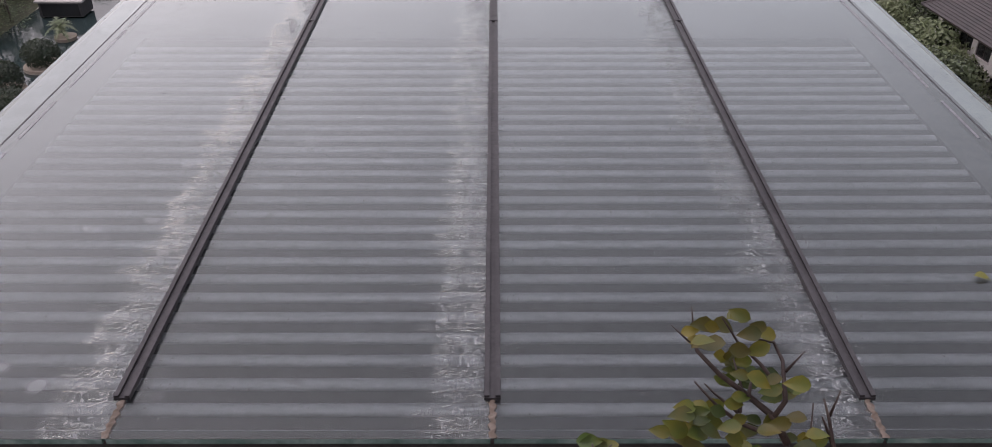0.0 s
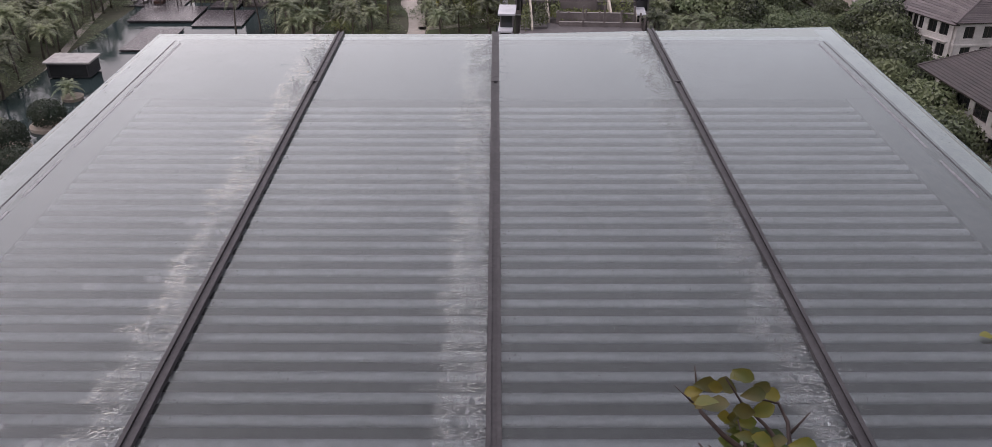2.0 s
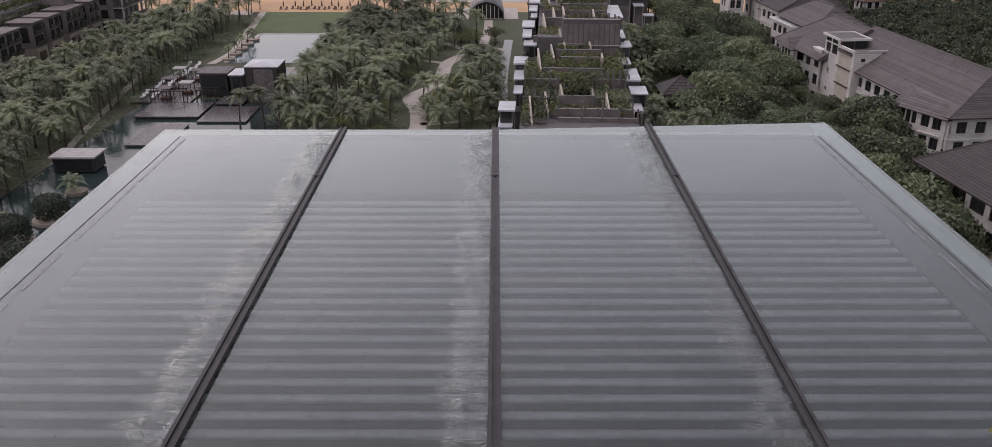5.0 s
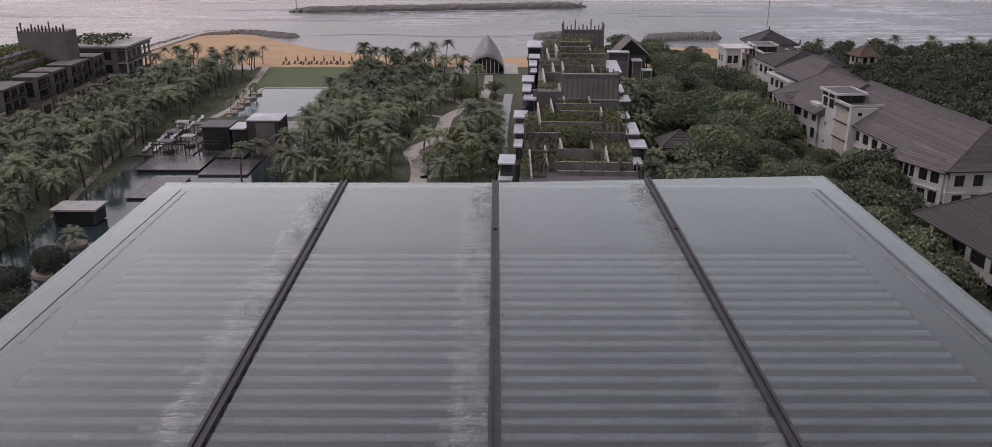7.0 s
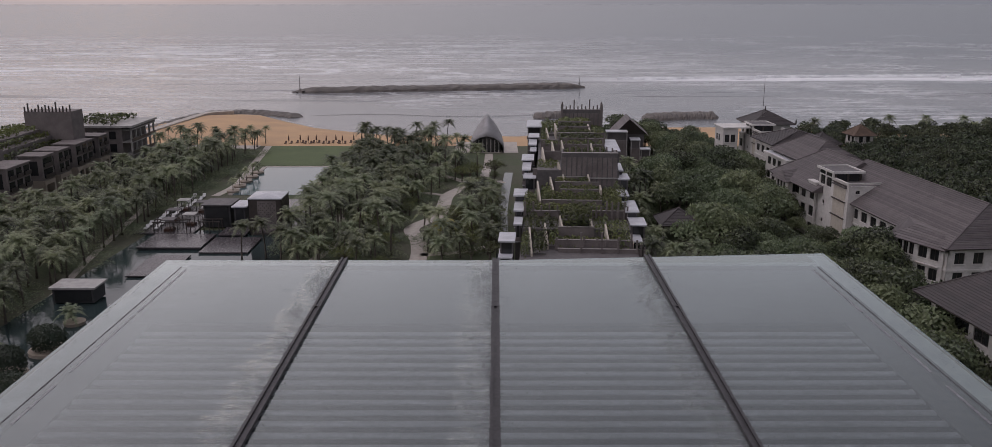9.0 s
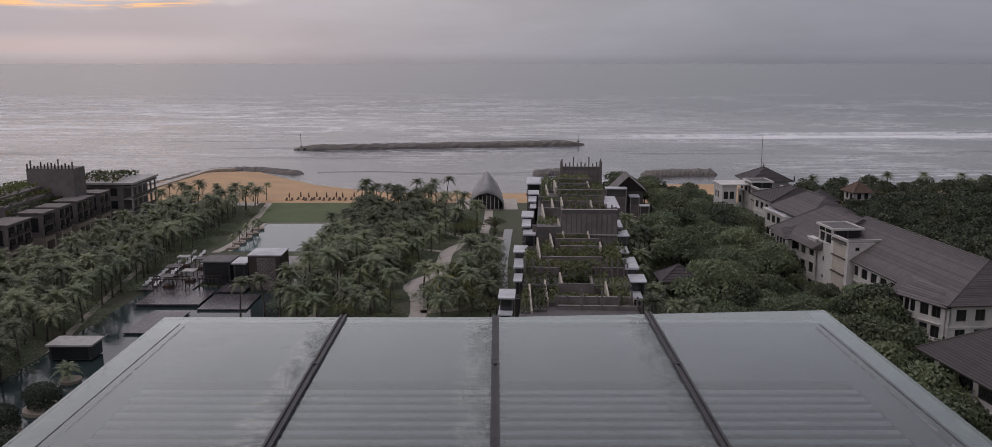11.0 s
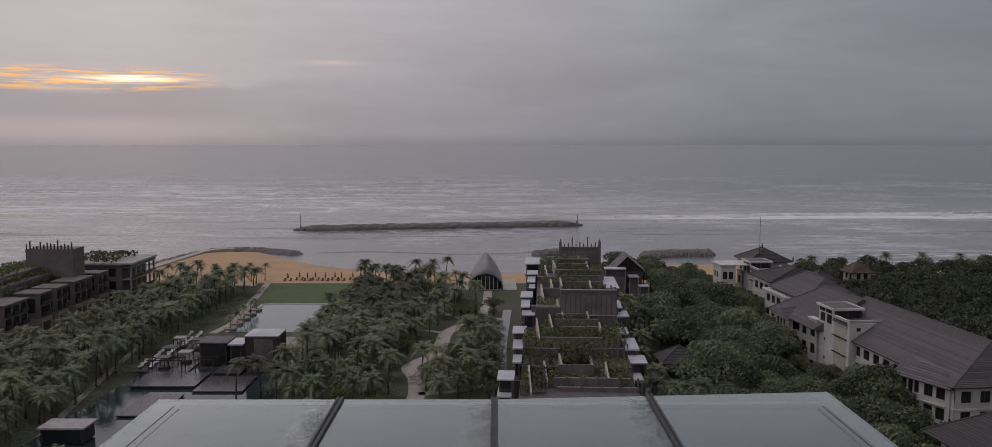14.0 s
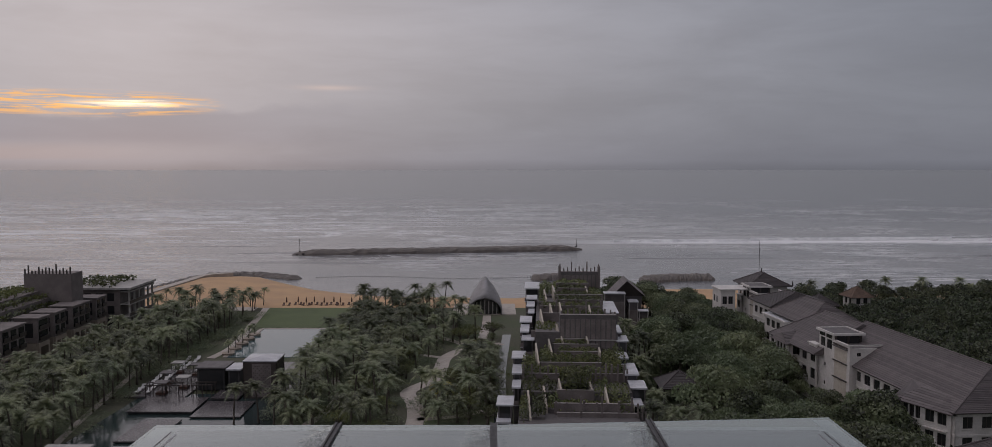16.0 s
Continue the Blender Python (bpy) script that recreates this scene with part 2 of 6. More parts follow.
def glass_material():
    """Milky laminated glass under a film of rain: part of the light passes, softened; the wet top mirrors the sky."""
    m = bpy.data.materials.new("wet_laminated_glass")
    m.use_nodes = True
    n = Nodes(m.node_tree)
    pos = n.add("ShaderNodeNewGeometry").outputs["Position"]
    sep = n.add("ShaderNodeSeparateXYZ")
    n.put(sep.inputs[0], pos)
    # water stands along one side of each joint bar, in a ragged band
    u = n.math("MODULO", n.math("ADD", sep.outputs[0], 4.84), 1.21)
    ragged = n.noise(pos, 5.0, 4.0, 0.65)
    edge = n.math("ADD", u, n.math("MULTIPLY", n.math("SUBTRACT", ragged, 0.5), 0.42))
    band = n.math("MULTIPLY", n.span(edge, 0.96, 1.08), n.math("MULTIPLY", n.span(sep.outputs[0], 2.2, 1.35), n.span(sep.outputs[0], -2.35, -2.2)))
    cells = n.add("ShaderNodeTexVoronoi", feature="DISTANCE_TO_EDGE")
    warp = n.add("ShaderNodeTexNoise")
    n.put(warp.inputs["Vector"], pos)
    warp.inputs["Scale"].default_value, warp.inputs["Detail"].default_value = 30.0, 2.0
    n.put(cells.inputs["Vector"], n.mix(0.06, n.stretch(pos, 1.0, 0.8, 1.0), warp.outputs["Color"], "ADD"))
    cells.inputs["Scale"].default_value = 42.0
    net = n.math("MAXIMUM", n.math("MULTIPLY", n.span(cells.outputs["Distance"], 0.16, 0.03), n.span(n.noise(pos, 16.0, 2.0), 0.40, 0.60)), n.span(n.noise(pos, 60.0, 2.0), 0.56, 0.70))
    froth = n.math("MULTIPLY", band, n.math("ADD", 0.12, n.math("MULTIPLY", net, 0.88)))
    film = n.noise(pos, 2.2, 4.0, 0.6, 0.6)
    speck = n.math("MULTIPLY", n.span(n.noise(pos, 26.0, 2.0), 0.70, 0.80), n.span(n.noise(pos, 1.3, 2.0), 0.5, 0.7))
    veil = n.add("ShaderNodeBsdfDiffuse")
    col = n.mix(n.span(film, 0.35, 0.7), rgb(0.056, 0.056, 0.064), rgb(0.038, 0.038, 0.044))
    col = n.mix(n.math("MULTIPLY", froth, 0.65), col, rgb(0.33, 0.335, 0.35))
    # pale round marks, mostly on the panes towards -x
    marks = n.add("ShaderNodeTexVoronoi")
    n.put(marks.inputs["Vector"], n.stretch(pos, 1.0, 1.0, 0.0))
    marks.inputs["Scale"].default_value = 5.5
    spots_ = n.math("MULTIPLY", n.span(marks.outputs["Distance"], 0.30, 0.12), n.math("MULTIPLY", n.span(n.noise(pos, 2.4, 3.0), 0.52, 0.62), n.span(sep.outputs[0], 0.4, -1.6)))
    col = n.mix(n.math("MULTIPLY", spots_, 0.55), col, rgb(0.40, 0.41, 0.42))
    n.put(veil.inputs[0], col)
    glow_through = n.add("ShaderNodeBsdfTranslucent")
    n.put(glow_through.inputs[0], rgb(0.30, 0.34, 0.34))
    milky = n.add("ShaderNodeMixShader")
    milky.inputs[0].default_value = 0.3
    n.put(milky.inputs[1], veil.outputs[0])
    n.put(milky.inputs[2], glow_through.outputs[0])
    clear = n.add("ShaderNodeBsdfRefraction")
    clear.inputs["Roughness"].default_value, clear.inputs["IOR"].default_value = 0.24, 1.12
    n.put(clear.inputs["Color"], rgb(0.90, 0.93, 0.93))
    body = n.add("ShaderNodeMixShader")
    # less passes through the glass towards -x, in soft patches
    left_fade = n.math("MULTIPLY", n.span(sep.outputs[0], -1.2, -2.5), n.span(n.noise(pos, 1.1, 3.0), 0.25, 0.6))
    n.put(body.inputs[0], n.math("SUBTRACT", n.math("SUBTRACT", 0.70, n.math("MULTIPLY", left_fade, 0.30)), n.math("MULTIPLY", n.math("MAXIMUM", froth, spots_), 0.30)))
    n.put(body.inputs[1], milky.outputs[0])
    n.put(body.inputs[2], clear.outputs[0])
    bump = n.add("ShaderNodeBump")
    bump.inputs["Strength"].default_value, bump.inputs["Distance"].default_value = 0.55, 0.005
    height = n.math("ADD", n.math("MULTIPLY", froth, 2.0), n.math("ADD", n.math("MULTIPLY", film, 0.10), n.math("MULTIPLY", speck, 0.5)))
    n.put(bump.inputs["Height"], height)
    wet = n.add("ShaderNodeBsdfGlossy")
    wet.inputs["Roughness"].default_value = 0.10
    n.put(wet.inputs["Color"], rgb(0.935, 1.0, 0.985))
    n.put(wet.inputs["Normal"], bump.outputs[0])
    n.put(veil.inputs["Normal"], bump.outputs[0])
    fres = n.add("ShaderNodeFresnel")
    fres.inputs["IOR"].default_value = 1.5
    n.put(fres.inputs["Normal"], bump.outputs[0])
    top = n.add("ShaderNodeMixShader")
    # both faces of the pane mirror
    n.put(top.inputs[0], n.math("MINIMUM", n.math("MULTIPLY", n.math("POWER", fres.outputs[0], 1.3), 3.0), 0.95))
    n.put(top.inputs[1], body.outputs[0])
    n.put(top.inputs[2], wet.outputs[0])
    o = n.add("ShaderNodeOutputMaterial")
    n.put(o.inputs[0], top.outputs[0])
    return m


def ground_material():
    """Garden turf and soil, turning into orange sand at the beach."""
    m = bpy.data.materials.new("ground_turf_and_sand")
    m.use_nodes = True
    n = Nodes(m.node_tree)
    pos = n.add("ShaderNodeNewGeometry").outputs["Position"]
    sep = n.add("ShaderNodeSeparateXYZ")
    n.put(sep.inputs[0], pos)
    turf = n.mix(n.span(n.noise(pos, 0.07, 5.0), 0.4, 0.6), rgb(0.06, 0.076, 0.032), rgb(0.08, 0.076, 0.048))
    turf = n.mix(n.span(n.noise(pos, 1.5, 3.0), 0.35, 0.7, 0, 0.6), turf, rgb(0.034, 0.042, 0.022))
    sand = n.mix(n.span(n.noise(pos, 0.06, 5.0), 0.35, 0.65), rgb(0.50, 0.32, 0.17), rgb(0.42, 0.27, 0.155))
    sand = n.mix(n.span(n.noise(pos, 2.0, 3.0), 0.4, 0.8, 0, 0.3), sand, rgb(0.30, 0.20, 0.12))
    wetness = n.span(sep.outputs[2], -1.0, -1.2)
    sand = n.mix(wetness, sand, rgb(0.20, 0.155, 0.11))
    shore = n.math("ADD", sep.outputs[1], n.math("MULTIPLY", n.math("SUBTRACT", n.noise(pos, 0.2, 3.0), 0.5), 2.0))
    col = n.mix(n.span(shore, 303.2, 304.2), turf, sand)
    b = n.add("ShaderNodeBsdfPrincipled")
    n.put(b.inputs["Base Color"], col)
    n.put(b.inputs["Roughness"], n.span(wetness, 0, 1, 0.9, 0.35))
    r = n.add("ShaderNodeBump")
    r.inputs["Strength"].default_value, r.inputs["Distance"].default_value = 0.4, 0.15
    n.put(r.inputs["Height"], n.noise(pos, 1.2, 5.0, 0.65))
    n.put(b.inputs["Normal"], r.outputs[0])
    o = n.add("ShaderNodeOutputMaterial")
    n.put(o.inputs[0], b.outputs[0])
    return m


GLASS = glass_material()
UNDER = bpy.data.materials.new("glass_underside")
UNDER.use_nodes = True
un = Nodes(UNDER.node_tree)
ut, uo = un.add("ShaderNodeBsdfTransparent"), un.add("ShaderNodeOutputMaterial")
ut.inputs[0].default_value = rgb(0.95, 0.98, 0.97)
un.put(uo.inputs[0], ut.outputs[0])
GREEN_EDGE = surface("green_glass_edge", (0.10, 0.20, 0.18), (0.30, 0.42, 0.40), 0.15, 0.0, 9.0, 6.0, 0.1, 0.002)
SEA = sea_material()
GROUND = ground_material()
BAR = surface("weathered_bronze_aluminium", (0.032, 0.029, 0.032), (0.050, 0.046, 0.049), 0.5, 0.0, 6.0, 10.0, 0.15, 0.002, 0.0, 0.35, 0.68, 0.3)
SEALANT = surface("old_brown_sealant", (0.10, 0.07, 0.05), (0.20, 0.16, 0.13), 0.7, 0.0, 25.0, 4.0, 0.5, 0.004)
# grey for the strips that stand in for the seal line's shadow
SEAL_SHADOW = surface("grey_sealant_trace", (0.13, 0.13, 0.14), (0.22, 0.225, 0.235), 0.3, 0.0, 9.0, 6.0, 0.1, 0.001)
SOFFIT = surface("grey_soffit_panel", (0.105, 0.106, 0.115), (0.085, 0.086, 0.093), 0.6, 0.0, 2.0, 10.0, 0.1, 0.002)
# pale colour of the strips added beneath the glass edges to brighten them
EDGE_BACKING = surface("pale_flange", (0.50, 0.52, 0.51), (0.42, 0.43, 0.43), 0.5, 0.0, 3.0, 10.0, 0.1, 0.002)
SLAT = surface("pale_aluminium_slat", (0.36, 0.345, 0.375), (0.30, 0.29, 0.315), 0.5, 0.2, 3.0, 10.0, 0.1, 0.002)
DARKBOX = surface("dark_soffit_board", (0.035, 0.035, 0.037), (0.055, 0.053, 0.053), 0.8, 0.0, 2.0)
CONCRETE = surface("grey_render", (0.20, 0.172, 0.162), (0.14, 0.121, 0.114), 0.85, 0.0, 0.35, 9.0, 0.3, 0.03)
SLATE = surface("dark_slate_cladding", (0.125, 0.112, 0.110), (0.085, 0.077, 0.076), 0.7, 0.0, 0.5, 8.0, 0.3, 0.03)
STONE = surface("sand_stone_cladding", (0.38, 0.32, 0.26), (0.29, 0.24, 0.19), 0.85, 0.0, 0.5, 8.0, 0.3, 0.03)
WHITE = surface("white_painted_render", (0.62, 0.59, 0.56), (0.50, 0.475, 0.445), 0.8, 0.0, 0.3, 9.0, 0.15, 0.02)
WHITEROOF = surface("white_roof_membrane", (0.50, 0.50, 0.52), (0.36, 0.36, 0.38), 0.4, 0.0, 0.4, 9.0, 0.1, 0.02)
TILE = surface("brown_roof_tile", (0.115, 0.097, 0.096), (0.09, 0.075, 0.074), 0.65, 0.0, 0.5, 12.0, 0.35, 0.04, 0.18)
TILE_DARK = surface("dark_roof_tile", (0.055, 0.043, 0.042), (0.04, 0.033, 0.033), 0.6, 0.0, 0.5, 12.0, 0.35, 0.04, 0.18)
PANE = surface("dark_window_glass", (0.022, 0.024, 0.026), (0.03, 0.03, 0.03), 0.08, 0.0, 0.3, 4.0, 0.0)
FRAME = surface("dark_brown_frame", (0.05, 0.038, 0.032), None, 0.5, 0.0, 2.0)
PATHSTONE = surface("pale_path_paving", (0.42, 0.37, 0.32), (0.32, 0.28, 0.245), 0.6, 0.0, 0.4, 8.0, 0.2, 0.02)
DECK = surface("wet_dark_stone_deck", (0.085, 0.075, 0.077), (0.055, 0.05, 0.052), 0.24, 0.0, 0.4, 6.0, 0.15, 0.01, 0.0, 0.35, 0.68, 0.2)
POOL = still_water("pool_water", (0.10, 0.15, 0.16))
DARKWATER = still_water("dark_pond_water", (0.03, 0.045, 0.045))
LAWN = surface("mown_lawn", (0.092, 0.12, 0.045), (0.07, 0.095, 0.036), 0.9, 0.0, 0.12, 14.0, 0.4, 0.05)
ROCK = surface("dark_wet_rock", (0.10, 0.086, 0.078), (0.15, 0.125, 0.105), 0.6, 0.0, 0.4, 6.0, 0.6, 0.3)
ZINC = surface("grey_zinc_shingle", (0.26, 0.25, 0.25), (0.19, 0.182, 0.18), 0.45, 0.4, 0.4, 8.0, 0.25, 0.03)
BARK = surface("grey_palm_bark", (0.12, 0.10, 0.08), (0.075, 0.06, 0.05), 0.9, 0.0, 2.0, 6.0, 0.4, 0.03)
FROND = leafy("palm_frond", (0.135, 0.160, 0.092), (0.190, 0.205, 0.112), 0.12, 0.5, 0.34)
FROND_YELLOW = leafy("yellow_palm_frond", (0.30, 0.26, 0.04), (0.20, 0.20, 0.04), 0.3, 0.25)
LEAF = leafy("broad_leaf", (0.098, 0.126, 0.068), (0.140, 0.158, 0.085), 0.08, 0.45, 0.38)
HEDGE = leafy("terrace_hedge_leaf", (0.082, 0.100, 0.040), (0.125, 0.135, 0.048), 0.25, 0.4, 0.32)
DARKLEAF = leafy("clipped_dark_leaf", (0.018, 0.030, 0.016), (0.026, 0.036, 0.018), 0.4, 0.3)
TWIG = surface("dark_twig_bark", (0.035, 0.022, 0.020), (0.06, 0.04, 0.03), 0.7, 0.0, 30.0, 4.0, 0.4, 0.002)
VINE = leafy("yellow_green_leaf", (0.034, 0.062, 0.007), (0.115, 0.090, 0.007), 9.0, 0.5, 0.22)
CANVAS = surface("brown_umbrella_canvas", (0.09, 0.045, 0.03), None, 0.8, 0.0, 2.0)
FOAM = surface("breaking_wave_foam", (0.80, 0.80, 0.80), (0.62, 0.62, 0.63), 0.8, 0.0, 0.2, 6.0, 0.3, 0.2)


# ---- mesh helpers ----
def box(bm, x0, y0, z0, x1, y1, z1):
    r = bmesh.ops.create_cube(bm, size=1.0)
    for v in r["verts"]:
        v.co = ((x0 + x1) / 2 + v.co.x * (x1 - x0), (y0 + y1) / 2 + v.co.y * (y1 - y0), (z0 + z1) / 2 + v.co.z * (z1 - z0))
    return r["verts"]


def boxed(*spans):
    bm = bmesh.new()
    for s in spans:
        box(bm, *s)
    return bm


def part(name, bm, material, parent=None, label="", smooth=False):
    """Link a bmesh, or a ready mesh, as one mesh object under a thing or a part."""
    if isinstance(bm, bmesh.types.BMesh):
        me = bpy.data.meshes.new(name)
        bm.normal_update()
        bm.to_mesh(me)
        bm.free()
        me.materials.append(material)
        if smooth:
            me.shade_smooth()
    else:
        me = bm
    ob = new(name, me)
    ob.parent = parent
    return tagged(ob, label) if label else ob


def thing(name, m, label, category, group="", kind=""):
    ob = new(name)
    ob.matrix_basis = m
    return tagged(ob, label, category, group, kind)


def polygon(points, z0, z1):
    """A flat slab over a polygon given counter-clockwise."""
    bm = bmesh.new()
    lo = [bm.verts.new((x, y, z0)) for x, y in points]
    hi = [bm.verts.new((x, y, z1)) for x, y in points]
    bm.faces.new(hi)
    bm.faces.new(lo[::-1])
    for k in range(len(points)):
        j = (k + 1) % len(points)
        bm.faces.new((lo[k], lo[j], hi[j], hi[k]))
    return bm


def ribbon(points, width, z0, z1):
    """A slab along a smooth line through the points."""
    pts = []
    P = [Vector((*p, 0)) for p in points]
    for k in range(len(P) - 1):
        a, b, c, d = P[max(k - 1, 0)], P[k], P[k + 1], P[min(k + 2, len(P) - 1)]
        for s in range(8):
            t = s / 8
            pts.append(0.5 * ((2 * b) + (c - a) * t + (2 * a - 5 * b + 4 * c - d) * t * t + (3 * b - a - 3 * c + d) * t ** 3))
    pts.append(P[-1])
    bm = bmesh.new()
    rows = []
    for k, p in enumerate(pts):
        d = (pts[min(k + 1, len(pts) - 1)] - pts[max(k - 1, 0)]).normalized()
        s = Vector((-d.y, d.x, 0)) * width / 2
        rows.append([bm.verts.new((q.x, q.y, z)) for q, z in ((p + s, z0), (p + s, z1), (p - s, z1), (p - s, z0))])
    for a, b in zip(rows, rows[1:]):
        for k in range(3):
            bm.faces.new((a[k], a[k + 1], b[k + 1], b[k]))
    bm.faces.new(rows[0][::-1])
    bm.faces.new(rows[-1])
    bmesh.ops.recalc_face_normals(bm, faces=bm.faces[:])
    return bm


def wall_with_openings(length, height, thick, openings):
    """A wall along +x from the origin, outside face at y = 0, with rectangular openings (u0, u1, v0, v1) that go through it."""
    us = sorted({0.0, length, *(u for o in openings for u in o[:2])})
    vs = sorted({0.0, height, *(v for o in openings for v in o[2:])})
    solid = {(i, j) for i in range(len(us) - 1) for j in range(len(vs) - 1)
             if not any(o[0] < (us[i] + us[i + 1]) / 2 < o[1] and o[2] < (vs[j] + vs[j + 1]) / 2 < o[3] for o in openings)}
    bm = bmesh.new()
    made = {}

    def corner(i, j, k):
        if (i, j, k) not in made:
            made[i, j, k] = bm.verts.new((us[i], thick * k, vs[j]))
        return made[i, j, k]

    for i, j in sorted(solid):
        bm.faces.new([corner(i + a, j + b, 0) for a, b in ((0, 0), (1, 0), (1, 1), (0, 1))])
        bm.faces.new([corner(i + a, j + b, 1) for a, b in ((0, 0), (0, 1), (1, 1), (1, 0))])
        for di, dj, p, q in ((0, -1, (0, 0), (1, 0)), (1, 0, (1, 0), (1, 1)), (0, 1, (1, 1), (0, 1)), (-1, 0, (0, 1), (0, 0))):
            if (i + di, j + dj) not in solid:
                bm.faces.new((corner(i + p[0], j + p[1], 0), corner(i + p[0], j + p[1], 1), corner(i + q[0], j + q[1], 1), corner(i + q[0], j + q[1], 0)))
    return bm


# ---- the canopy: four panes of milky glass on bars over a slatted soffit ----
GZ = 47.95                       # top of the glass
NEAR_Y = 2.0
BARS = (-1.212, -0.008, 1.212)


def far_y(x):
    return 6.87 + (0.075 * max(x, 0.0))


canopy = thing("glass_canopy", pose(0, 0, 0), "wet milky glass canopy on dark bars over pale slats", "canopy")
edges = (-2.63, *BARS, 2.67)
for a, b in zip(edges, edges[1:]):
    a1, b1 = a + (0.006 if a > -2 else 0), b - (0.006 if b < 2 else 0)
    pane = part("glass_pane", polygon([(a1, NEAR_Y), (b1, NEAR_Y), (b1, far_y(b1)), (a1, far_y(a1))], GZ - 0.02, GZ), GLASS, canopy)
    pane.data.materials.append(UNDER)
    pane.data.materials.append(GREEN_EDGE)
    for f in pane.data.polygons:
        f.material_index = 0 if f.index == 0 else 1 if f.index == 1 else 2
for x in BARS:
    y1 = far_y(x) + 0.012
    bar = part("glazing_bar", boxed((x - 0.027, 2.17, GZ + 0.002, x + 0.027, y1, GZ + 0.012)), BAR, canopy, "dark weathered metal glazing bar")
    for s in (-1, 1):
        part("bar_lip", boxed((x + s * 0.018 - 0.008, 2.172, GZ + 0.0122, x + s * 0.018 + 0.008, y1 - 0.002, GZ + 0.021)), BAR, bar)
    bm = bmesh.new()
    strip_rows = []
    for k in range(15):
        yy = 2.0 + 0.17 * k / 14
        wob = 0.0035 * math.sin(k * 2.3 + x * 5)
        half = 0.011 + 0.003 * math.sin(k * 1.7 + x)
        strip_rows.append([bm.verts.new((x + wob + s * half, yy, GZ + h)) for s, h in ((-1, -0.012), (-0.9, 0.0025), (0, 0.004 + 0.0015 * math.sin(k * 2.9)), (0.9, 0.0025), (1, -0.012))])
    for a, b in zip(strip_rows, strip_rows[1:]):
        for k in range(4):
            bm.faces.new((a[k], a[k + 1], b[k + 1], b[k]))
    bmesh.ops.recalc_face_normals(bm, faces=bm.faces[:])
    part("sealant_joint", bm, SEALANT, canopy, "crumbling brown sealant joint")
    part("bar_splice", boxed((x - 0.0285, 5.72, GZ + 0.0125, x + 0.0285, 5.745, GZ + 0.0232)), BAR, bar)


def slat_profile():
    """One shallow curved blade of the soffit."""
    bm = bmesh.new()
    rows = []
    for x in (-2.25, 2.27):
        rows.append([bm.verts.new((x, u * 0.030, 0.018 * math.sqrt(max(1 - u * u, 0)) + t)) for t, us in ((0.0, (-1, -.9, -.7, -.4, 0, .4, .7, .9, 1)), (-0.004, (.98, 0, -.98))) for u in us])
    n = len(rows[0])
    for k in range(n):
        bm.faces.new((rows[0][k], rows[1][k], rows[1][(k + 1) % n], rows[0][(k + 1) % n]))
    bmesh.ops.recalc_face_normals(bm, faces=bm.faces[:])
    return bm


n_slat = 40
slat_me = None
for k in range(n_slat):
    y = 2.075 + k * 0.1225
    if y > 5.5:
        break
    if slat_me is None:
        o = part("soffit_slat", slat_profile(), SLAT, canopy)
        slat_me = o.data
    else:
        o = part("soffit_slat", slat_me, SLAT, canopy)
    o.location = (0, y, GZ - 0.085)
part("soffit_board", boxed((-2.45, 2.02, GZ - 0.30, 2.51, 6.72, GZ - 0.26)), DARKBOX, canopy)
part("outer_soffit", boxed((-2.40, 5.56, GZ - 0.10, 2.46, 6.71, GZ - 0.07)), SOFFIT, canopy)
for x in (-2.345, 2.37):
    part("side_soffit", boxed((x - 0.085, 2.06, GZ - 0.10, x + 0.085, 5.555, GZ - 0.07)), SOFFIT, canopy)
for x in (-2.45, 2.51):
    part("edge_beam", boxed((x - 0.022, 2.02, GZ - 0.30, x + 0.022, 6.74, GZ - 0.024)), BAR, canopy)
# added pale strips below the glass, only to lighten its outer edges
for x0, x1 in ((-2.62, -2.473), (2.533, 2.66)):
    part("edge_flange", boxed((x0, 2.04, GZ - 0.05, x1, far_y(x1) - 0.02, GZ - 0.03)), EDGE_BACKING, canopy, "added pale strip that brightens the glass edge")
for x, s in ((-2.447, 1), (2.492, -1)):
    part("edge_seal", boxed((x - 0.003, 2.01, GZ + 0.0005, x + 0.003, 6.68, GZ + 0.0018)), BAR, canopy, "thin dark seal line along the glass edge")
    # broken grey strips on the glass draw the shadow beside the seal
    for y0, y1 in ((2.1, 3.05), (3.2, 3.9), (4.05, 4.5), (4.68, 5.6), (5.66, 6.62)):
        part("seal_residue", boxed((x + s * 0.058 - 0.008, y0, GZ + 0.0004, x + s * 0.058 + 0.008, y1, GZ + 0.0012)), SEAL_SHADOW, canopy, "faint grey strip painted as the seal's shadow")
part("front_beam", boxed((-2.63, 2.03, GZ - 0.22, 2.67, 2.06, GZ - 0.03)), BAR, canopy)
# another added strip closes the view through the far edge
part("edge_flange", boxed((-2.47, 6.765, GZ - 0.05, 2.53, 6.855, GZ - 0.03)), EDGE_BACKING, canopy)
part("outer_beam", boxed((-2.42, 6.72, GZ - 0.30, 2.48, 6.76, GZ - 0.022)), BAR, canopy)
part("canopy_column", boxed((-2.3, 6.4, 0, -2.1, 6.6, GZ - 0.30)), DARKBOX, canopy)
part("canopy_column", boxed((2.1, 6.4, 0, 2.3, 6.6, GZ - 0.30)), DARKBOX, canopy)

# the house that the camera looks out from: a plain wall, and the slab it stands on
wall = part("wall_south", boxed((-30, -3.4, 0, 30, -3.0, 56)), WHITE)
tagged(wall, "plain white rendered wall behind the balcony", "wall", kind="structure")
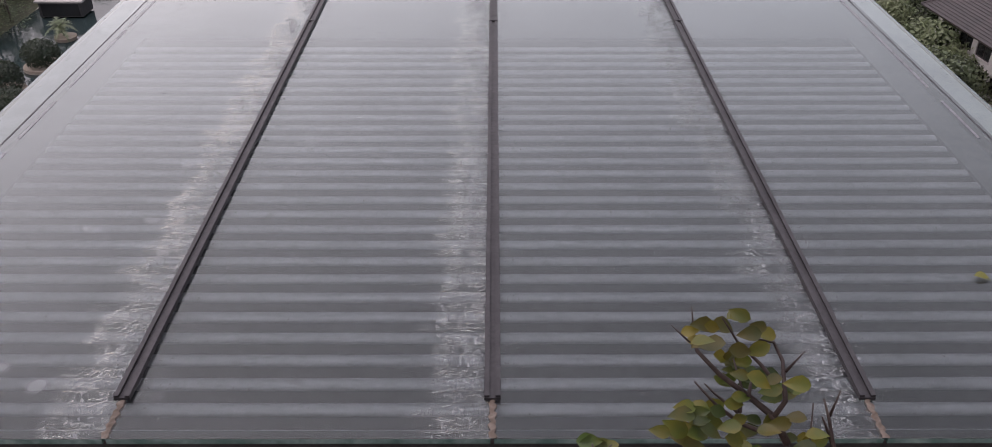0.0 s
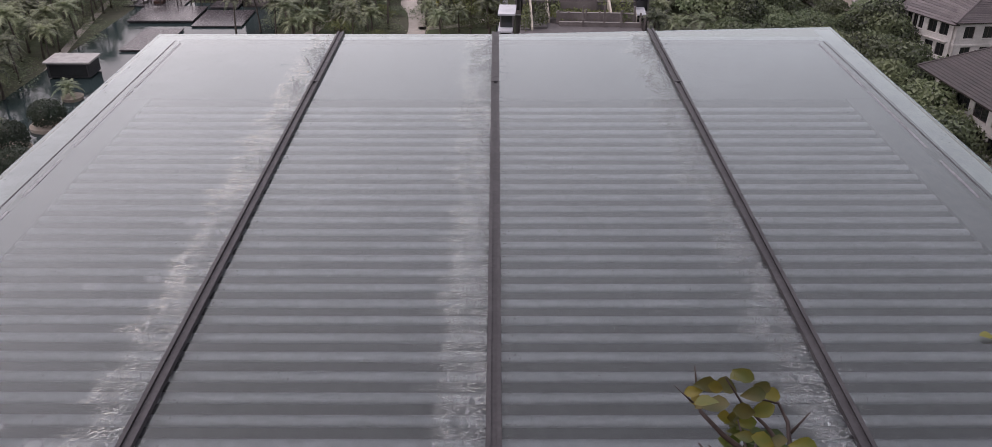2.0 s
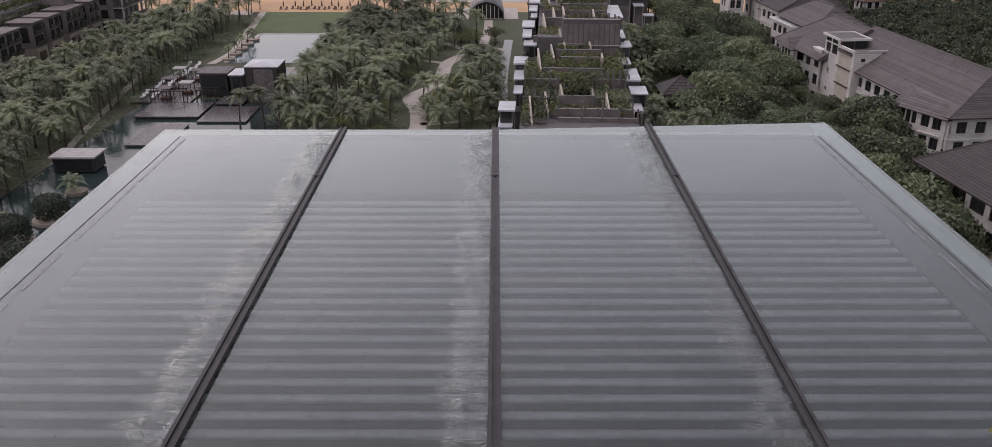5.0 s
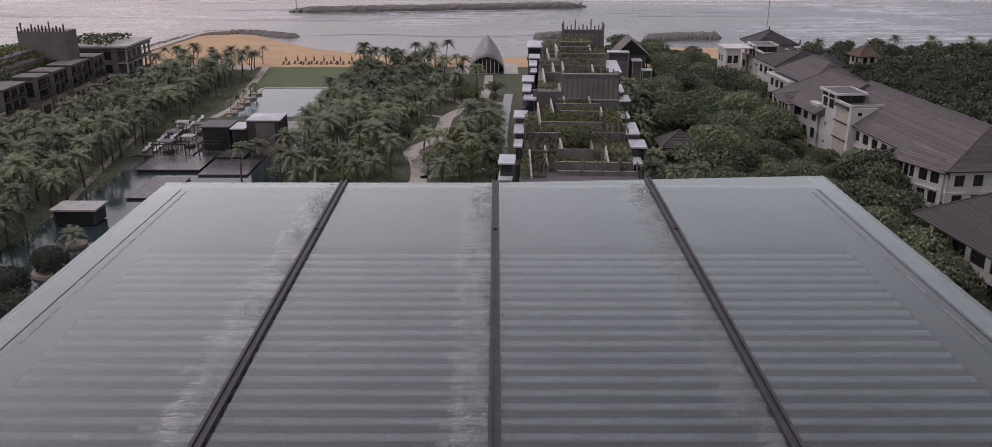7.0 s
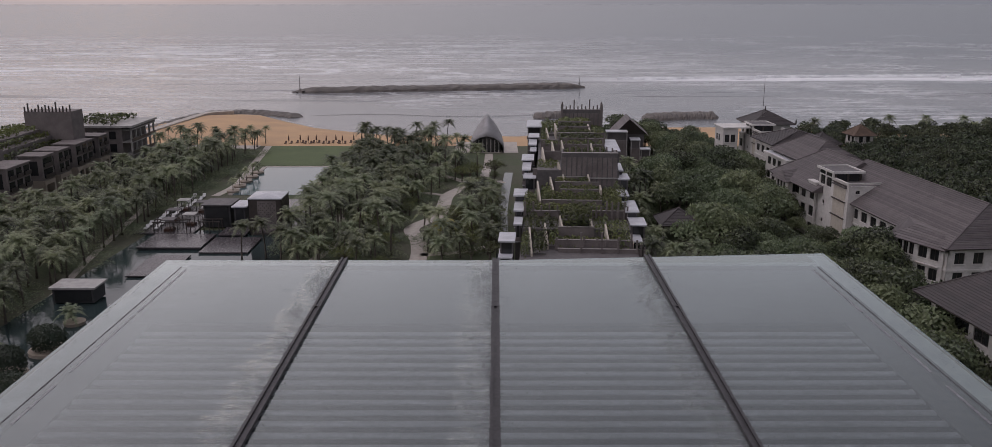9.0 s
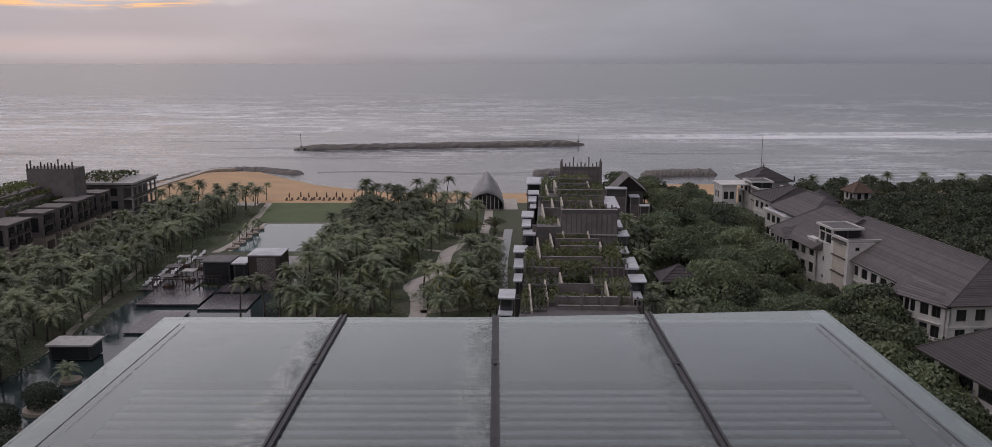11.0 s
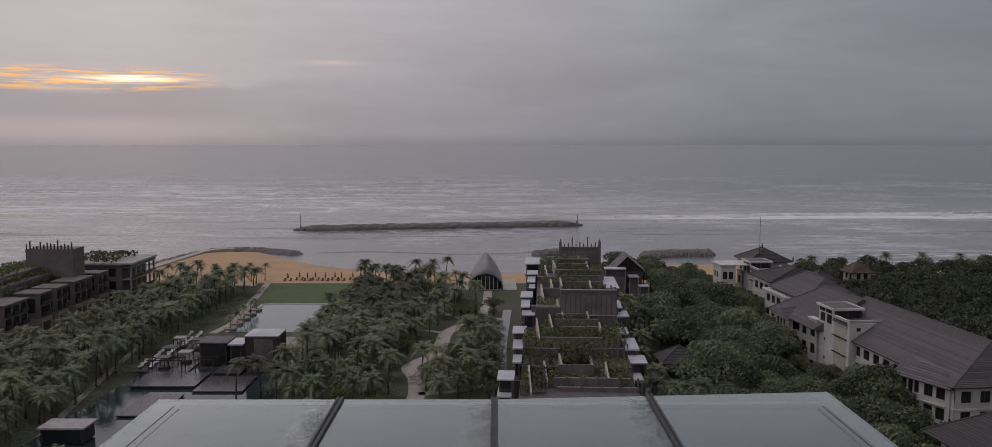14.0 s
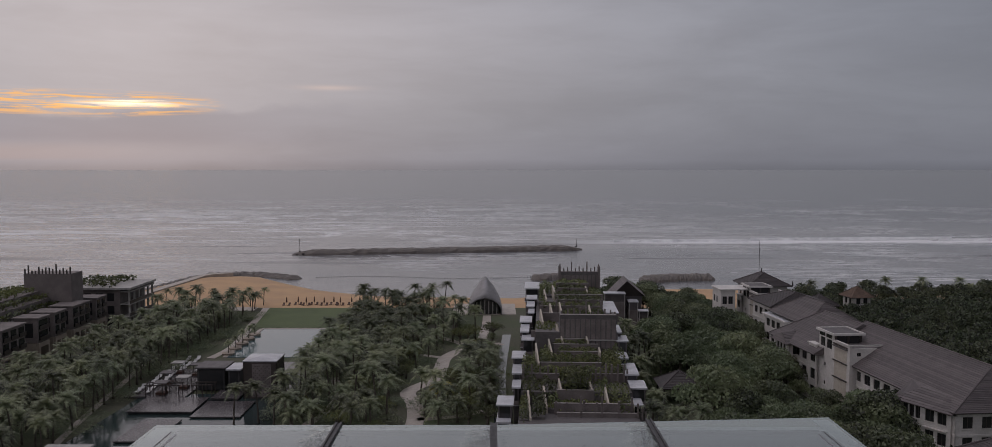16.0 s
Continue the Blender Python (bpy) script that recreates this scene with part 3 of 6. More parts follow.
slab = part("balcony_slab", boxed((-8, -3.0, 48.05, 8, 1.25, 48.3)), CONCRETE)
tagged(slab, "grey balcony slab at the wall", "floor", kind="structure")

# ---- ground, sea and beach ----
SHORE = [(-400, 318), (-160, 322), (-142, 345), (-131, 396), (-106, 397), (-88, 374), (-71, 354), (-44, 337), (8, 333), (30, 345), (60, 356),
         (87, 357), (120, 345), (180, 337), (400, 330)]


def shore_y(x):
    return float(np.interp(x, [p[0] for p in SHORE], [p[1] for p in SHORE]))


bm = bmesh.new()
xs = [-4800, -1500, -600, -400] + list(range(-320, 321, 8)) + [400, 600, 1500, 4800]
ys = [-400, -60, 40, 90] + list(range(120, 300, 20)) + list(range(300, 420, 5)) + [440, 600, 1500, 4990]
grid = [[bm.verts.new((x, y, 0.0 if y < shore_y(x) - 14 else max(-1.2 * (y - shore_y(x) + 14) / 14, -3.5))) for x in xs] for y in ys]
for a, b in zip(grid, grid[1:]):
    for k in range(len(xs) - 1):
        bm.faces.new((a[k], a[k + 1], b[k + 1], b[k]))
tagged(part("ground", bm, GROUND, smooth=True), "green garden ground running into orange beach sand", "ground", kind="structure")
bm = bmesh.new()
xs = [-4800, -1500] + list(range(-600, 601, 60)) + [1500, 4800]
ys = [306] + list(range(330, 700, 30)) + [900, 1400, 2500, 4985]
grid = [[bm.verts.new((x, y, -1.2)) for x in xs] for y in ys]
for a, b in zip(grid, grid[1:]):
    for k in range(len(xs) - 1):
        bm.faces.new((a[k], a[k + 1], b[k + 1], b[k]))
tagged(part("water", bm, SEA, smooth=True), "grey shallow sea with thin foam lines", "sea", kind="structure")


def rock_mound(name, points, width, top, label, seed=0):
    """A long heap of rubble along a line."""
    rnd = random.Random(seed)
    bm = bmesh.new()
    n = 60
    P = [Vector((*p, 0)) for p in points]
    lens = [0.0]
    for a, b in zip(P, P[1:]):
        lens.append(lens[-1] + (b - a).length)
    rows = []
    for k in range(n + 1):
        d = lens[-1] * k / n
        c = Vector((np.interp(d, lens, [p.x for p in P]), np.interp(d, lens, [p.y for p in P]), 0))
        d2 = min(d + 1, lens[-1])
        e = Vector((np.interp(d2, lens, [p.x for p in P]), np.interp(d2, lens, [p.y for p in P]), 0)) if d2 > d else c + (P[-1] - P[-2]).normalized()
        t = (e - c).normalized()
        s = Vector((-t.y, t.x, 0))
        taper = min(1.0, 0.35 + min(k, n - k) / 6)
        rows.append([bm.verts.new(c + s * (u * width * taper + rnd.uniform(-.3, .3)) + Vector((0, 0, -2 + (top + 2) * h * taper + (rnd.uniform(-.35, .35) if h else 0))))
                     for u, h in ((-.5, 0), (-.42, .55), (-.3, .85), (-.12, 1), (.12, 1), (.3, .85), (.42, .55), (.5, 0))])
    for a, b in zip(rows, rows[1:]):
        for k in range(7):
            bm.faces.new((a[k], a[k + 1], b[k + 1], b[k]))
    bm.faces.new(rows[0])
    bm.faces.new(rows[-1][::-1])
    bmesh.ops.recalc_face_normals(bm, faces=bm.faces[:])
    return tagged(part(name, bm, ROCK), label, "breakwater")


breakwater = rock_mound("breakwater", [(-110, 487), (-30, 500), (50, 515)], 11, 1.6, "long dark rock breakwater lying in the shallow sea", 1)
rnd = random.Random(21)
boulder_meshes = []
for k in range(3):
    bm = bmesh.new()
    bmesh.ops.create_icosphere(bm, subdivisions=1, radius=1.0)
    for v in bm.verts:
        v.co *= rnd.uniform(.7, 1.15)
        v.co.z *= .7
    me = bpy.data.meshes.new("boulder")
    bm.to_mesh(me)
    bm.free()
    me.materials.append(ROCK)
    boulder_meshes.append(me)
for k in range(150):
    t = rnd.random()
    x, s = -108 + 156 * t, rnd.uniform(.5, 1.1)
    y = 487.4 + (27.2 * t) + rnd.uniform(-4.6, 4.6)
    o = part("boulder", rnd.choice(boulder_meshes), ROCK, breakwater)
    o.location, o.scale, o.rotation_euler = (x, y, 0.95 - .16 * (y - 487.4 - 27.2 * t) ** 2 * .7), (s, s, s), (0, 0, rnd.uniform(0, 6))
tagged(part("promenade", ribbon([(-131.5, 325), (-130.2, 345), (-127.5, 372), (-125.0, 390), (-116, 396)], 3.4, -1.5, 0.5), PATHSTONE), "pale paved walk along the edge of the beach", "path", kind="structure")
rock_mound("rock_groyne", [(-138, 330), (-135, 352), (-132, 374), (-128, 394)], 5, 0.2, "narrow bank of dark rocks beside the paved walk", 5)
rock_mound("rock_groyne", [(-130, 397), (-120, 401), (-106, 401), (-84, 386)], 9, 0.1, "dark rock groyne at the tip of the sandy beach", 2)
rock_mound("rock_groyne", [(16, 384), (30, 390), (44, 384)], 10, 1.0, "low dark rock groyne off the beach", 3)
rock_mound("rock_groyne", [(62, 378), (78, 385), (95, 386)], 12, 1.2, "low dark rock groyne off the wooded shore", 4)
for k, (x0, y0, x1, y1) in enumerate([(75, 566, 170, 572), (165, 580, 300, 587), (285, 574, 430, 582), (430, 594, 700, 604)]):
    rnd = random.Random(k)
    bm = bmesh.new()
    rows = []
    for i in range(41):
        t = i / 40
        c = Vector((x0 + (x1 - x0) * t, y0 + (y1 - y0) * t + rnd.uniform(-1.2, 1.2), -1.25))
        wd = (0.5 + 5.0 * rnd.random() ** 1.5) * min(1, 8 * t, 8 * (1 - t)) + 0.05
        rows.append([bm.verts.new(c + Vector((0, u * wd, h))) for u, h in ((-1, 0), (-.5, 1.5), (.3, 1.3), (1, 0))])
    for a, b in zip(rows, rows[1:]):
        for j in range(3):
            bm.faces.new((a[j], a[j + 1], b[j + 1], b[j]))
    tagged(part("breaking_wave", bm, FOAM, smooth=True), "white crest of a breaking wave on the reef", "wave")

# ---- lawn, pools, paths ----
tagged(part("lawn", polygon([(-72.5, 267), (-47, 267), (-45, 303), (-76.5, 303)], -0.1, 0.06), LAWN), "flat mown green lawn beside the beach", "lawn", kind="structure")
pool = thing("swimming_pool", pose(0, 0, 0), "long pale rectangular pool among palms", "pool", kind="structure")
part("water_surface", polygon([(-68, 226), (-49, 226), (-49.5, 264.5), (-68.5, 264.5)], -0.1, 0.12), POOL, pool)
part("coping", polygon([(-69, 264.5), (-49, 264.5), (-49, 265.6), (-69, 265.6)], -0.1, 0.22), PATHSTONE, pool)
part("coping", polygon([(-49, 226), (-48, 226), (-48.4, 264.5), (-49.4, 264.5)], -0.1, 0.22), PATHSTONE, pool)
part("coping", polygon([(-69.2, 226), (-68, 226), (-68.5, 264.5), (-69.7, 264.5)], -0.1, 0.22), PATHSTONE, pool)
for name, pts, width in [("path", [(-16, 160), (-15.3, 170), (-16.5, 182), (-18.6, 192), (-13.8, 203), (-13, 214), (-12.1, 227), (-6, 239), (2, 243)], 3.4),
                         ("path", [(-14, 226), (-22, 230), (-34, 231)], 1.8), ("path", [(-7, 240), (-16, 252), (-30, 256)], 2.4),
                         ("path", [(-2.5, 288), (-2.6, 270), (-3.5, 250)], 2.6), ("path", [(-15, 171), (-8, 173), (-2, 177)], 2.0),
                         ("path", [(-77.5, 303), (-73.5, 267), (-70.5, 240), (-72, 225)], 2.2), ("path", [(-36, 165), (-33, 185), (-37, 205)], 2.0),
                         ("path", [(-73, 130), (-79, 165), (-83, 195), (-87, 225)], 1.4)]:
    tagged(part(name, ribbon(pts, width, -0.1, 0.09), PATHSTONE), "pale paved garden path between palms", "path", kind="structure")
tagged(part("canal", ribbon([(1, 150), (1.4, 206), (2.7, 239), (3.5, 256)], 2.4, -0.1, 0.07), DARKWATER), "narrow still canal along the terraced wing", "canal", kind="structure")
tagged(part("plaza", polygon([(-14, 290), (7, 290), (7, 312), (-14, 312)], -0.1, 0.08), PATHSTONE), "pale paved plaza round the chapel", "plaza", kind="structure")
tagged(part("pond", polygon([(-78, 96), (-40, 96), (-43, 190), (-75, 190)], -0.1, 0.1), DARKWATER), "dark still pond between stone decks", "pond", kind="structure")


# ---- foliage ----
def leaf_mesh(name, lobes, count, size, material, seed, droop=0.3, spread=1.0):
    """A crown of small folded leaf clumps on the shells of several lobes (centre, radii)."""
    rnd = np.random.RandomState(seed)
    share = np.array([r[0] * r[1] + r[1] * r[2] + r[0] * r[2] for _, r in lobes])
    pick = rnd.choice(len(lobes), count, p=share / share.sum())
    C, Rr = np.array([c for c, _ in lobes], float)[pick], np.array([r for _, r in lobes], float)[pick]
    d = rnd.normal(size=(count, 3))
    d[:, 2] = np.abs(d[:, 2]) * 1.0 - 0.35 * rnd.rand(count)
    d /= np.linalg.norm(d, axis=1, keepdims=True)
    p = C + d * Rr * (0.72 + 0.34 * rnd.rand(count, 1) ** 0.7)
    nrm = d + rnd.normal(size=(count, 3)) * 0.55 * spread
    nrm /= np.linalg.norm(nrm, axis=1, keepdims=True)
    a = np.cross(nrm, rnd.normal(size=(count, 3)))
    a /= np.linalg.norm(a, axis=1, keepdims=True)
    b = np.cross(nrm, a)
    s = size * (0.55 + 0.9 * rnd.rand(count, 1))
    lift = nrm * s * droop
    V = np.stack([p - a * s, p - b * s * 0.55 - lift * 0.4, p + a * s - lift, p + b * s * 0.55 - lift * 0.4], 1).reshape(-1, 3)
    q = np.arange(count) * 4
    F = np.concatenate([np.stack([q, q + 1, q + 2], 1), np.stack([q, q + 2, q + 3], 1)])
    me = bpy.data.meshes.new(name)
    me.from_pydata(V.tolist(), [], F.tolist())
    me.materials.append(material)
    return me


def limb(bm, points, radii, sides=6):
    """A tapered tube through the points."""
    rings = []
    for k, p in enumerate(points):
        p = Vector(p)
        d = (Vector(points[min(k + 1, len(points) - 1)]) - Vector(points[max(k - 1, 0)])).normalized()
        a = d.cross(Vector((0.3, 0.9, 0.1))).normalized()
        b = d.cross(a)
        rings.append([bm.verts.new(p + (a * math.cos(t) + b * math.sin(t)) * radii[k]) for t in (2 * math.pi * j / sides for j in range(sides))])
    for r0, r1 in zip(rings, rings[1:]):
        for j in range(sides):
            bm.faces.new((r0[j], r0[(j + 1) % sides], r1[(j + 1) % sides], r1[j]))
    bm.faces.new(rings[-1])
    bm.faces.new(rings[0][::-1])


def palm(seed, height, material=None, reach=3.7, label="coconut palm with a slim grey trunk and feathery green fronds"):
    rnd = random.Random(seed)
    root = thing("palm_tree", pose(0, 0, -500), label, "palm tree", "garden palms")
    lean = Vector((rnd.uniform(-.6, .6), rnd.uniform(-.6, .6), 0))
    pts = [lean * (k / 5) ** 2 + Vector((0, 0, height * k / 5 - (0.2 if k == 0 else 0))) for k in range(6)]
    bm = bmesh.new()
    limb(bm, pts, [0.26, 0.19, 0.165, 0.15, 0.14, 0.12])
    part("trunk", bm, BARK, root, smooth=True)
    top = pts[-1]
    V, F = [], []
    for k in range(22):
        ang = k * 2.39996 + rnd.uniform(-.2, .2)
        rise = (k / 22) ** 0.9 * 1.5 - 0.22 + rnd.uniform(-.1, .1)
        L = reach * rnd.uniform(0.8, 1.12) * (0.85 if rise > .8 else 1.0)
        out = Vector((math.cos(ang), math.sin(ang), 0))
        side = Vector((-math.sin(ang), math.cos(ang), 0))
        spine = []
        for j in range(11):
            t = j / 10
            spine.append(top + out * (L * t * (1 - 0.12 * t)) * math.cos(rise * 0.75) + Vector((0, 0, L * (t * math.sin(rise) - 0.56 * t * t))))
        for j in range(1, 11):
            t = j / 10
            w = reach * 0.22 * math.sin(math.pi * min(t * 0.86 + 0.12, 1)) + 0.08
            p0, p1 = spine[j - 1], spine[j]
            f = (p1 - p0)
            for s in (-1, 1):
                for q in (0.0, 0.5):
                    c = p0 + f * q
                    i = len(V)
                    tip = c + side * s * w * rnd.uniform(.85, 1.1) + f * 0.9 + Vector((0, 0, -w * rnd.uniform(0.0, 0.45)))
                    V += [c, c + f * 0.47, tip]
                    F.append((i, i + 1, i + 2) if s > 0 else (i, i + 2, i + 1))
        for j in range(10):
            i = len(V)
            V += [spine[j] + side * 0.035, spine[j] - side * 0.035, spine[j + 1]]
            F.append((i, i + 1, i + 2))
    me = bpy.data.meshes.new("crown")
    me.from_pydata([tuple(v) for v in V], [], F)
    me.materials.append(material or FROND)
    part("crown", me, material, root)
    return root


def broad_tree(seed, height, radius, material=None, count=3600, label="dense broad-leaved tree with a dark green crown"):
    rnd = random.Random(seed)
    root = thing("tree", pose(0, 0, -500), label, "tree", "garden trees")
    bm = bmesh.new()
    limb(bm, [(0, 0, -0.2), (0.1, 0, height * 0.3), (0.0, 0.15, height * 0.6)], [0.34, 0.25, 0.16])
    lobes = []
    for k in range(9):
        a = k * 2.4 + rnd.uniform(-.4, .4)
        r = radius * (0.62 if k < 6 else 0.25) * rnd.uniform(.75, 1.1)
        h = height * (rnd.uniform(0.55, 0.70) if k < 6 else rnd.uniform(.76, .86))
        c = Vector((r * math.cos(a), r * math.sin(a), h))
        s = radius * rnd.uniform(.38, .56)
        lobes.append((tuple(c), (s, s, s * 0.72)))
        limb(bm, [(0.05, 0.08, height * 0.42), tuple(c * 0.6 + Vector((0, 0, height * .22))), tuple(c)], [0.14, 0.09, 0.03], 5)
    part("trunk", bm, BARK, root, smooth=True)
    part("crown", leaf_mesh("crown", lobes, count, radius * 0.046, material or LEAF, seed), None, root)
    return root


def hedge_mesh(name, length, depth, height, seed, density=30.0, size=0.20):
    n = max(3, int(length / 1.1))
    rnd = random.Random(seed)
    lobes = [((length * (k + .5) / n, depth / 2 + rnd.uniform(-.1, .1), height * 0.35), (length / n * 0.8, depth * rnd.uniform(.5, .72), height * rnd.uniform(.7, 1.2))) for k in range(n)]
    return leaf_mesh(name, lobes, int(length * (depth + height) * density) + 30, size, HEDGE, seed)


def inside(x, y, spans):
    return any(a <= x <= b and c <= y <= d for a, b, c, d in spans)


# ---- houses ----
def tiled_slope(parent, material, a, b, c, d, rows, thick=0.10):
    """Courses of tiles over the quad a b (eave) to d c (ridge): each course a lapped, slightly tilted strip."""
    a, b, c, d = map(Vector, (a, b, c, d))
    nrm = (b - a).cross(d - a).normalized()
    if nrm.z < 0:
        nrm = -nrm
    for k in range(rows):
        bm = bmesh.new()
        t0, t1 = k / rows, min((k + 1.12) / rows, 1.0)
        p, q, r, s = a.lerp(d, t0), b.lerp(c, t0), b.lerp(c, t1), a.lerp(d, t1)
        top = [bm.verts.new(v + nrm * h) for v, h in ((p, thick), (q, thick), (r, thick * 0.25), (s, thick * 0.25))]
        low = [bm.verts.new(v) for v in (p, q)]
        bm.faces.new(top)
        bm.faces.new((low[0], low[1], top[1], top[0]))
        part("tile_course", bm, material, parent)


def hip_roof(parent, x0, y0, x1, y1, z_eave, z_ridge, inset0, inset1, material, course=0.42):
    """A hip roof with the ridge along y; inset0 and inset1: how far the ridge stops short of each end."""
    xm = (x0 + x1) / 2
    A, B, C, D = (x0, y0, z_eave), (x1, y0, z_eave), (x1, y1, z_eave), (x0, y1, z_eave)
    R0, R1 = (xm, y0 + inset0, z_ridge), (xm, y1 - inset1, z_ridge)
    rows = max(4, int(math.hypot(xm - x0, z_ridge - z_eave) / course))
    for quad in ((D, A, R0, R1), (B, C, R1, R0), (A, B, R0, R0), (C, D, R1, R1)):
        tiled_slope(parent, material, *quad, rows)
    for p, q in ((R0, R1), (A, R0), (B, R0), (C, R1), (D, R1)):
        bm = bmesh.new()
        p, q = Vector(p) + Vector((0, 0, 0.1)), Vector(q) + Vector((0, 0, 0.1))
        if (q - p).length > 0.5:
            limb(bm, [tuple(p), tuple((p + q) / 2), tuple(q)], [0.14, 0.14, 0.14], 5)
            part("ridge_cap", bm, material, parent)
    part("eave_soffit", boxed((x0 + .05, y0 + .05, z_eave - 0.16, x1 - .05, y1 - .05, z_eave - 0.02)), FRAME, parent)


def window_in(parent, m, u0, u1, v0, v1, thick, bars=1):
    """A framed window set back in an opening of a wall whose pose is m."""
    root = part("window", boxed((u0, thick * 0.55, v0, u1, thick * 0.55 + 0.03, v1)), PANE, parent)
    root.matrix_basis = m
    bm = boxed((u0, thick * .4, v0, u0 + .09, thick * .54, v1), (u1 - .09, thick * .4, v0, u1, thick * .54, v1),
               (u0 + .09, thick * .4, v0, u1 - .09, thick * .54, v0 + .09), (u0 + .09, thick * .4, v1 - .09, u1 - .09, thick * .54, v1))
    for k in range(bars):
        u = u0 + (u1 - u0) * (k + 1) / (bars + 1)
        box(bm, u - .04, thick * .42, v0 + .09, u + .04, thick * .53, v1 - .09)
    part("window_frame", bm, FRAME, root)
    part("window_sill", boxed((u0 - .12, -0.14, v0 - .14, u1 + .12, thick * .4, v0 - .005)), WHITE, root)


def walled(parent, m, length, height, openings, material=None, thick=0.35, bars=1):
    o = part("wall", wall_with_openings(length, height, thick, openings), material or WHITE, parent)
    o.matrix_basis = m
    for s in openings:
        window_in(parent, m, *s, thick, bars)


def regular(length, storeys, first, high, width, gap, sill=0.9, rise=1.9, start=1.2):
    out = []
    for k in range(storeys):
        u = start
        while u + width < length - 0.6:
            out.append((u, u + width, first + k * high + sill, first + k * high + sill + rise))
            u += width + gap
    return out


def villa_block(m, width, length, z_eave, z_ridge, label, material, inset=(8.0, 8.0), over=1.3, storeys=3, win=(2.2, 1.3, 1.9)):
    """A white block with framed windows in rows under a big tiled hip roof."""
    h = thing("hotel_block", m, label, "building")
    top = z_eave - 0.16
    high = (top - 0.6) / storeys
    walled(h, pose(0, 0, 0), width, top, regular(width, storeys, 0.4, high, 1.7, 1.5))
    walled(h, pose(0, length, 0, 0, 0, -90), length, top, regular(length, storeys, 0.4, high, win[0], win[1], 0.9, win[2]))
    part("wall", boxed((width - .35, 0.36, 0, width, length - .36, top), (0.36, length - .35, 0, width - .36, length, top)), WHITE, h)
    part("floor_slab", boxed(*[(0.4, 0.4, 0.2 + high * k, width - .4, length - .4, 0.4 + high * k) for k in range(storeys)]), CONCRETE, h)
    for k in range(1, storeys):
        part("string_course", boxed((-0.16, -0.16, 0.1 + high * k, -0.003, length + .1, 0.4 + high * k)), WHITE, h)
        part("string_course", boxed((0.0, -0.16, 0.1 + high * k, width, -0.003, 0.4 + high * k)), WHITE, h)
    hip_roof(h, -over, -over, width + over, length + over, z_eave, z_ridge, *inset, material)
    return h


main = villa_block(pose(72.3, 138.5, 0, 0, 0, 5.2), 17.0, 44, 10.7, 16.8, "long white hotel block with windows under a brown tiled roof", TILE, (5.0, 0.05), 1.0)
back = villa_block(pose(72.3, 138.5, 0, 0, 0, 5.2) @ pose(-1.6, 44.6, 0), 17.0, 19.5, 10.6, 16.5, "white hotel wing with a hipped brown tiled roof", TILE, (0.3, 6.0), 2.0)
# bays that step out of the garden side
corner = part("corner_bay", boxed((-3.9, 9.2, 0, -0.02, 9.5, 10.2)), WHITE, main)
walled(corner, pose(-3.9, 9.19, 0, 0, 0, -67), 9.2, 10.2, [(.5 + 1.15 * i, 1.4 + 1.15 * i, 1.2 + 3.4 * k, 3.2 + 3.4 * k) for i in range(3) for k in range(3)] + [(4.6, 6.2, 1.2 + 3.4 * k, 3.2 + 3.4 * k) for k in range(3)] + [(6.8, 8.4, 1.2 + 3.4 * k, 3.2 + 3.4 * k) for k in range(3)])
part("bay_soffit", polygon([(-4.7, 10.1), (-1.2, -.6), (-.1, -.6), (-.1, 10.1)], 10.2, 10.28), FRAME, corner)
tiled_slope(corner, TILE, (-4.9, 10.3, 10.3), (-1.1, -.9, 10.3), (1.2, 3.4, 12.3), (1.0, 10.3, 12.2), 8)
tiled_slope(corner, TILE, (1.2, 14.5, 12.2), (-4.9, 10.3, 10.3), (1.0, 10.3, 12.2), (1.2, 14.0, 12.3), 6)
for k in (1, 2):
    for u0, u1 in ((.3, 3.9), (4.4, 8.6)):
        hood = part("window_hood", boxed((u0, -.45, 3.4 * k + .2, u1, -.003, 3.4 * k + .35)), WHITE, corner)
        hood.matrix_basis = pose(-3.9, 9.19, 0, 0, 0, -67)
for y0, y1 in ((55.0, 62.0),):
    bay = part("bay", boxed((-3.2, y0 + .36, 0, -2.9, y0 + .37, 1)), WHITE, main)
    walled(bay, pose(-3.4, y1, 0, 0, 0, -90), y1 - y0, 10.2, regular(y1 - y0, 3, 0.4, 3.4, 1.2, 0.5, 0.8, 2.0, 0.5))
    walled(bay, pose(-3.4, y0, 0), 3.3, 10.2, [(0.9, 2.5, 0.4 + 3.4 * k + .8, 0.4 + 3.4 * k + 2.8) for k in range(3)])
    part("wall", boxed((-3.05, y1 - .35, 0, -0.02, y1, 10.2)), WHITE, bay)
    ym = (y0 + y1) / 2
    tiled_slope(bay, TILE, (-4.4, y0 - 1, 10.3), (2.5, y0 - 1, 10.3), (4.5, ym, 13.2), (-3.6, ym, 12.2), 9)
    tiled_slope(bay, TILE, (2.5, y1 + 1, 10.3), (-4.4, y1 + 1, 10.3), (-3.6, ym, 12.2), (4.5, ym, 13.2), 9)
    tiled_slope(bay, TILE, (-4.4, y1 + 1, 10.3), (-4.4, y0 - 1, 10.3), (-3.6, ym, 12.2), (-3.6, ym, 12.2), 9)
    part("bay_soffit", boxed((-4.3, y0 - .9, 10.2, -0.05, y1 + .9, 10.29)), FRAME, bay)



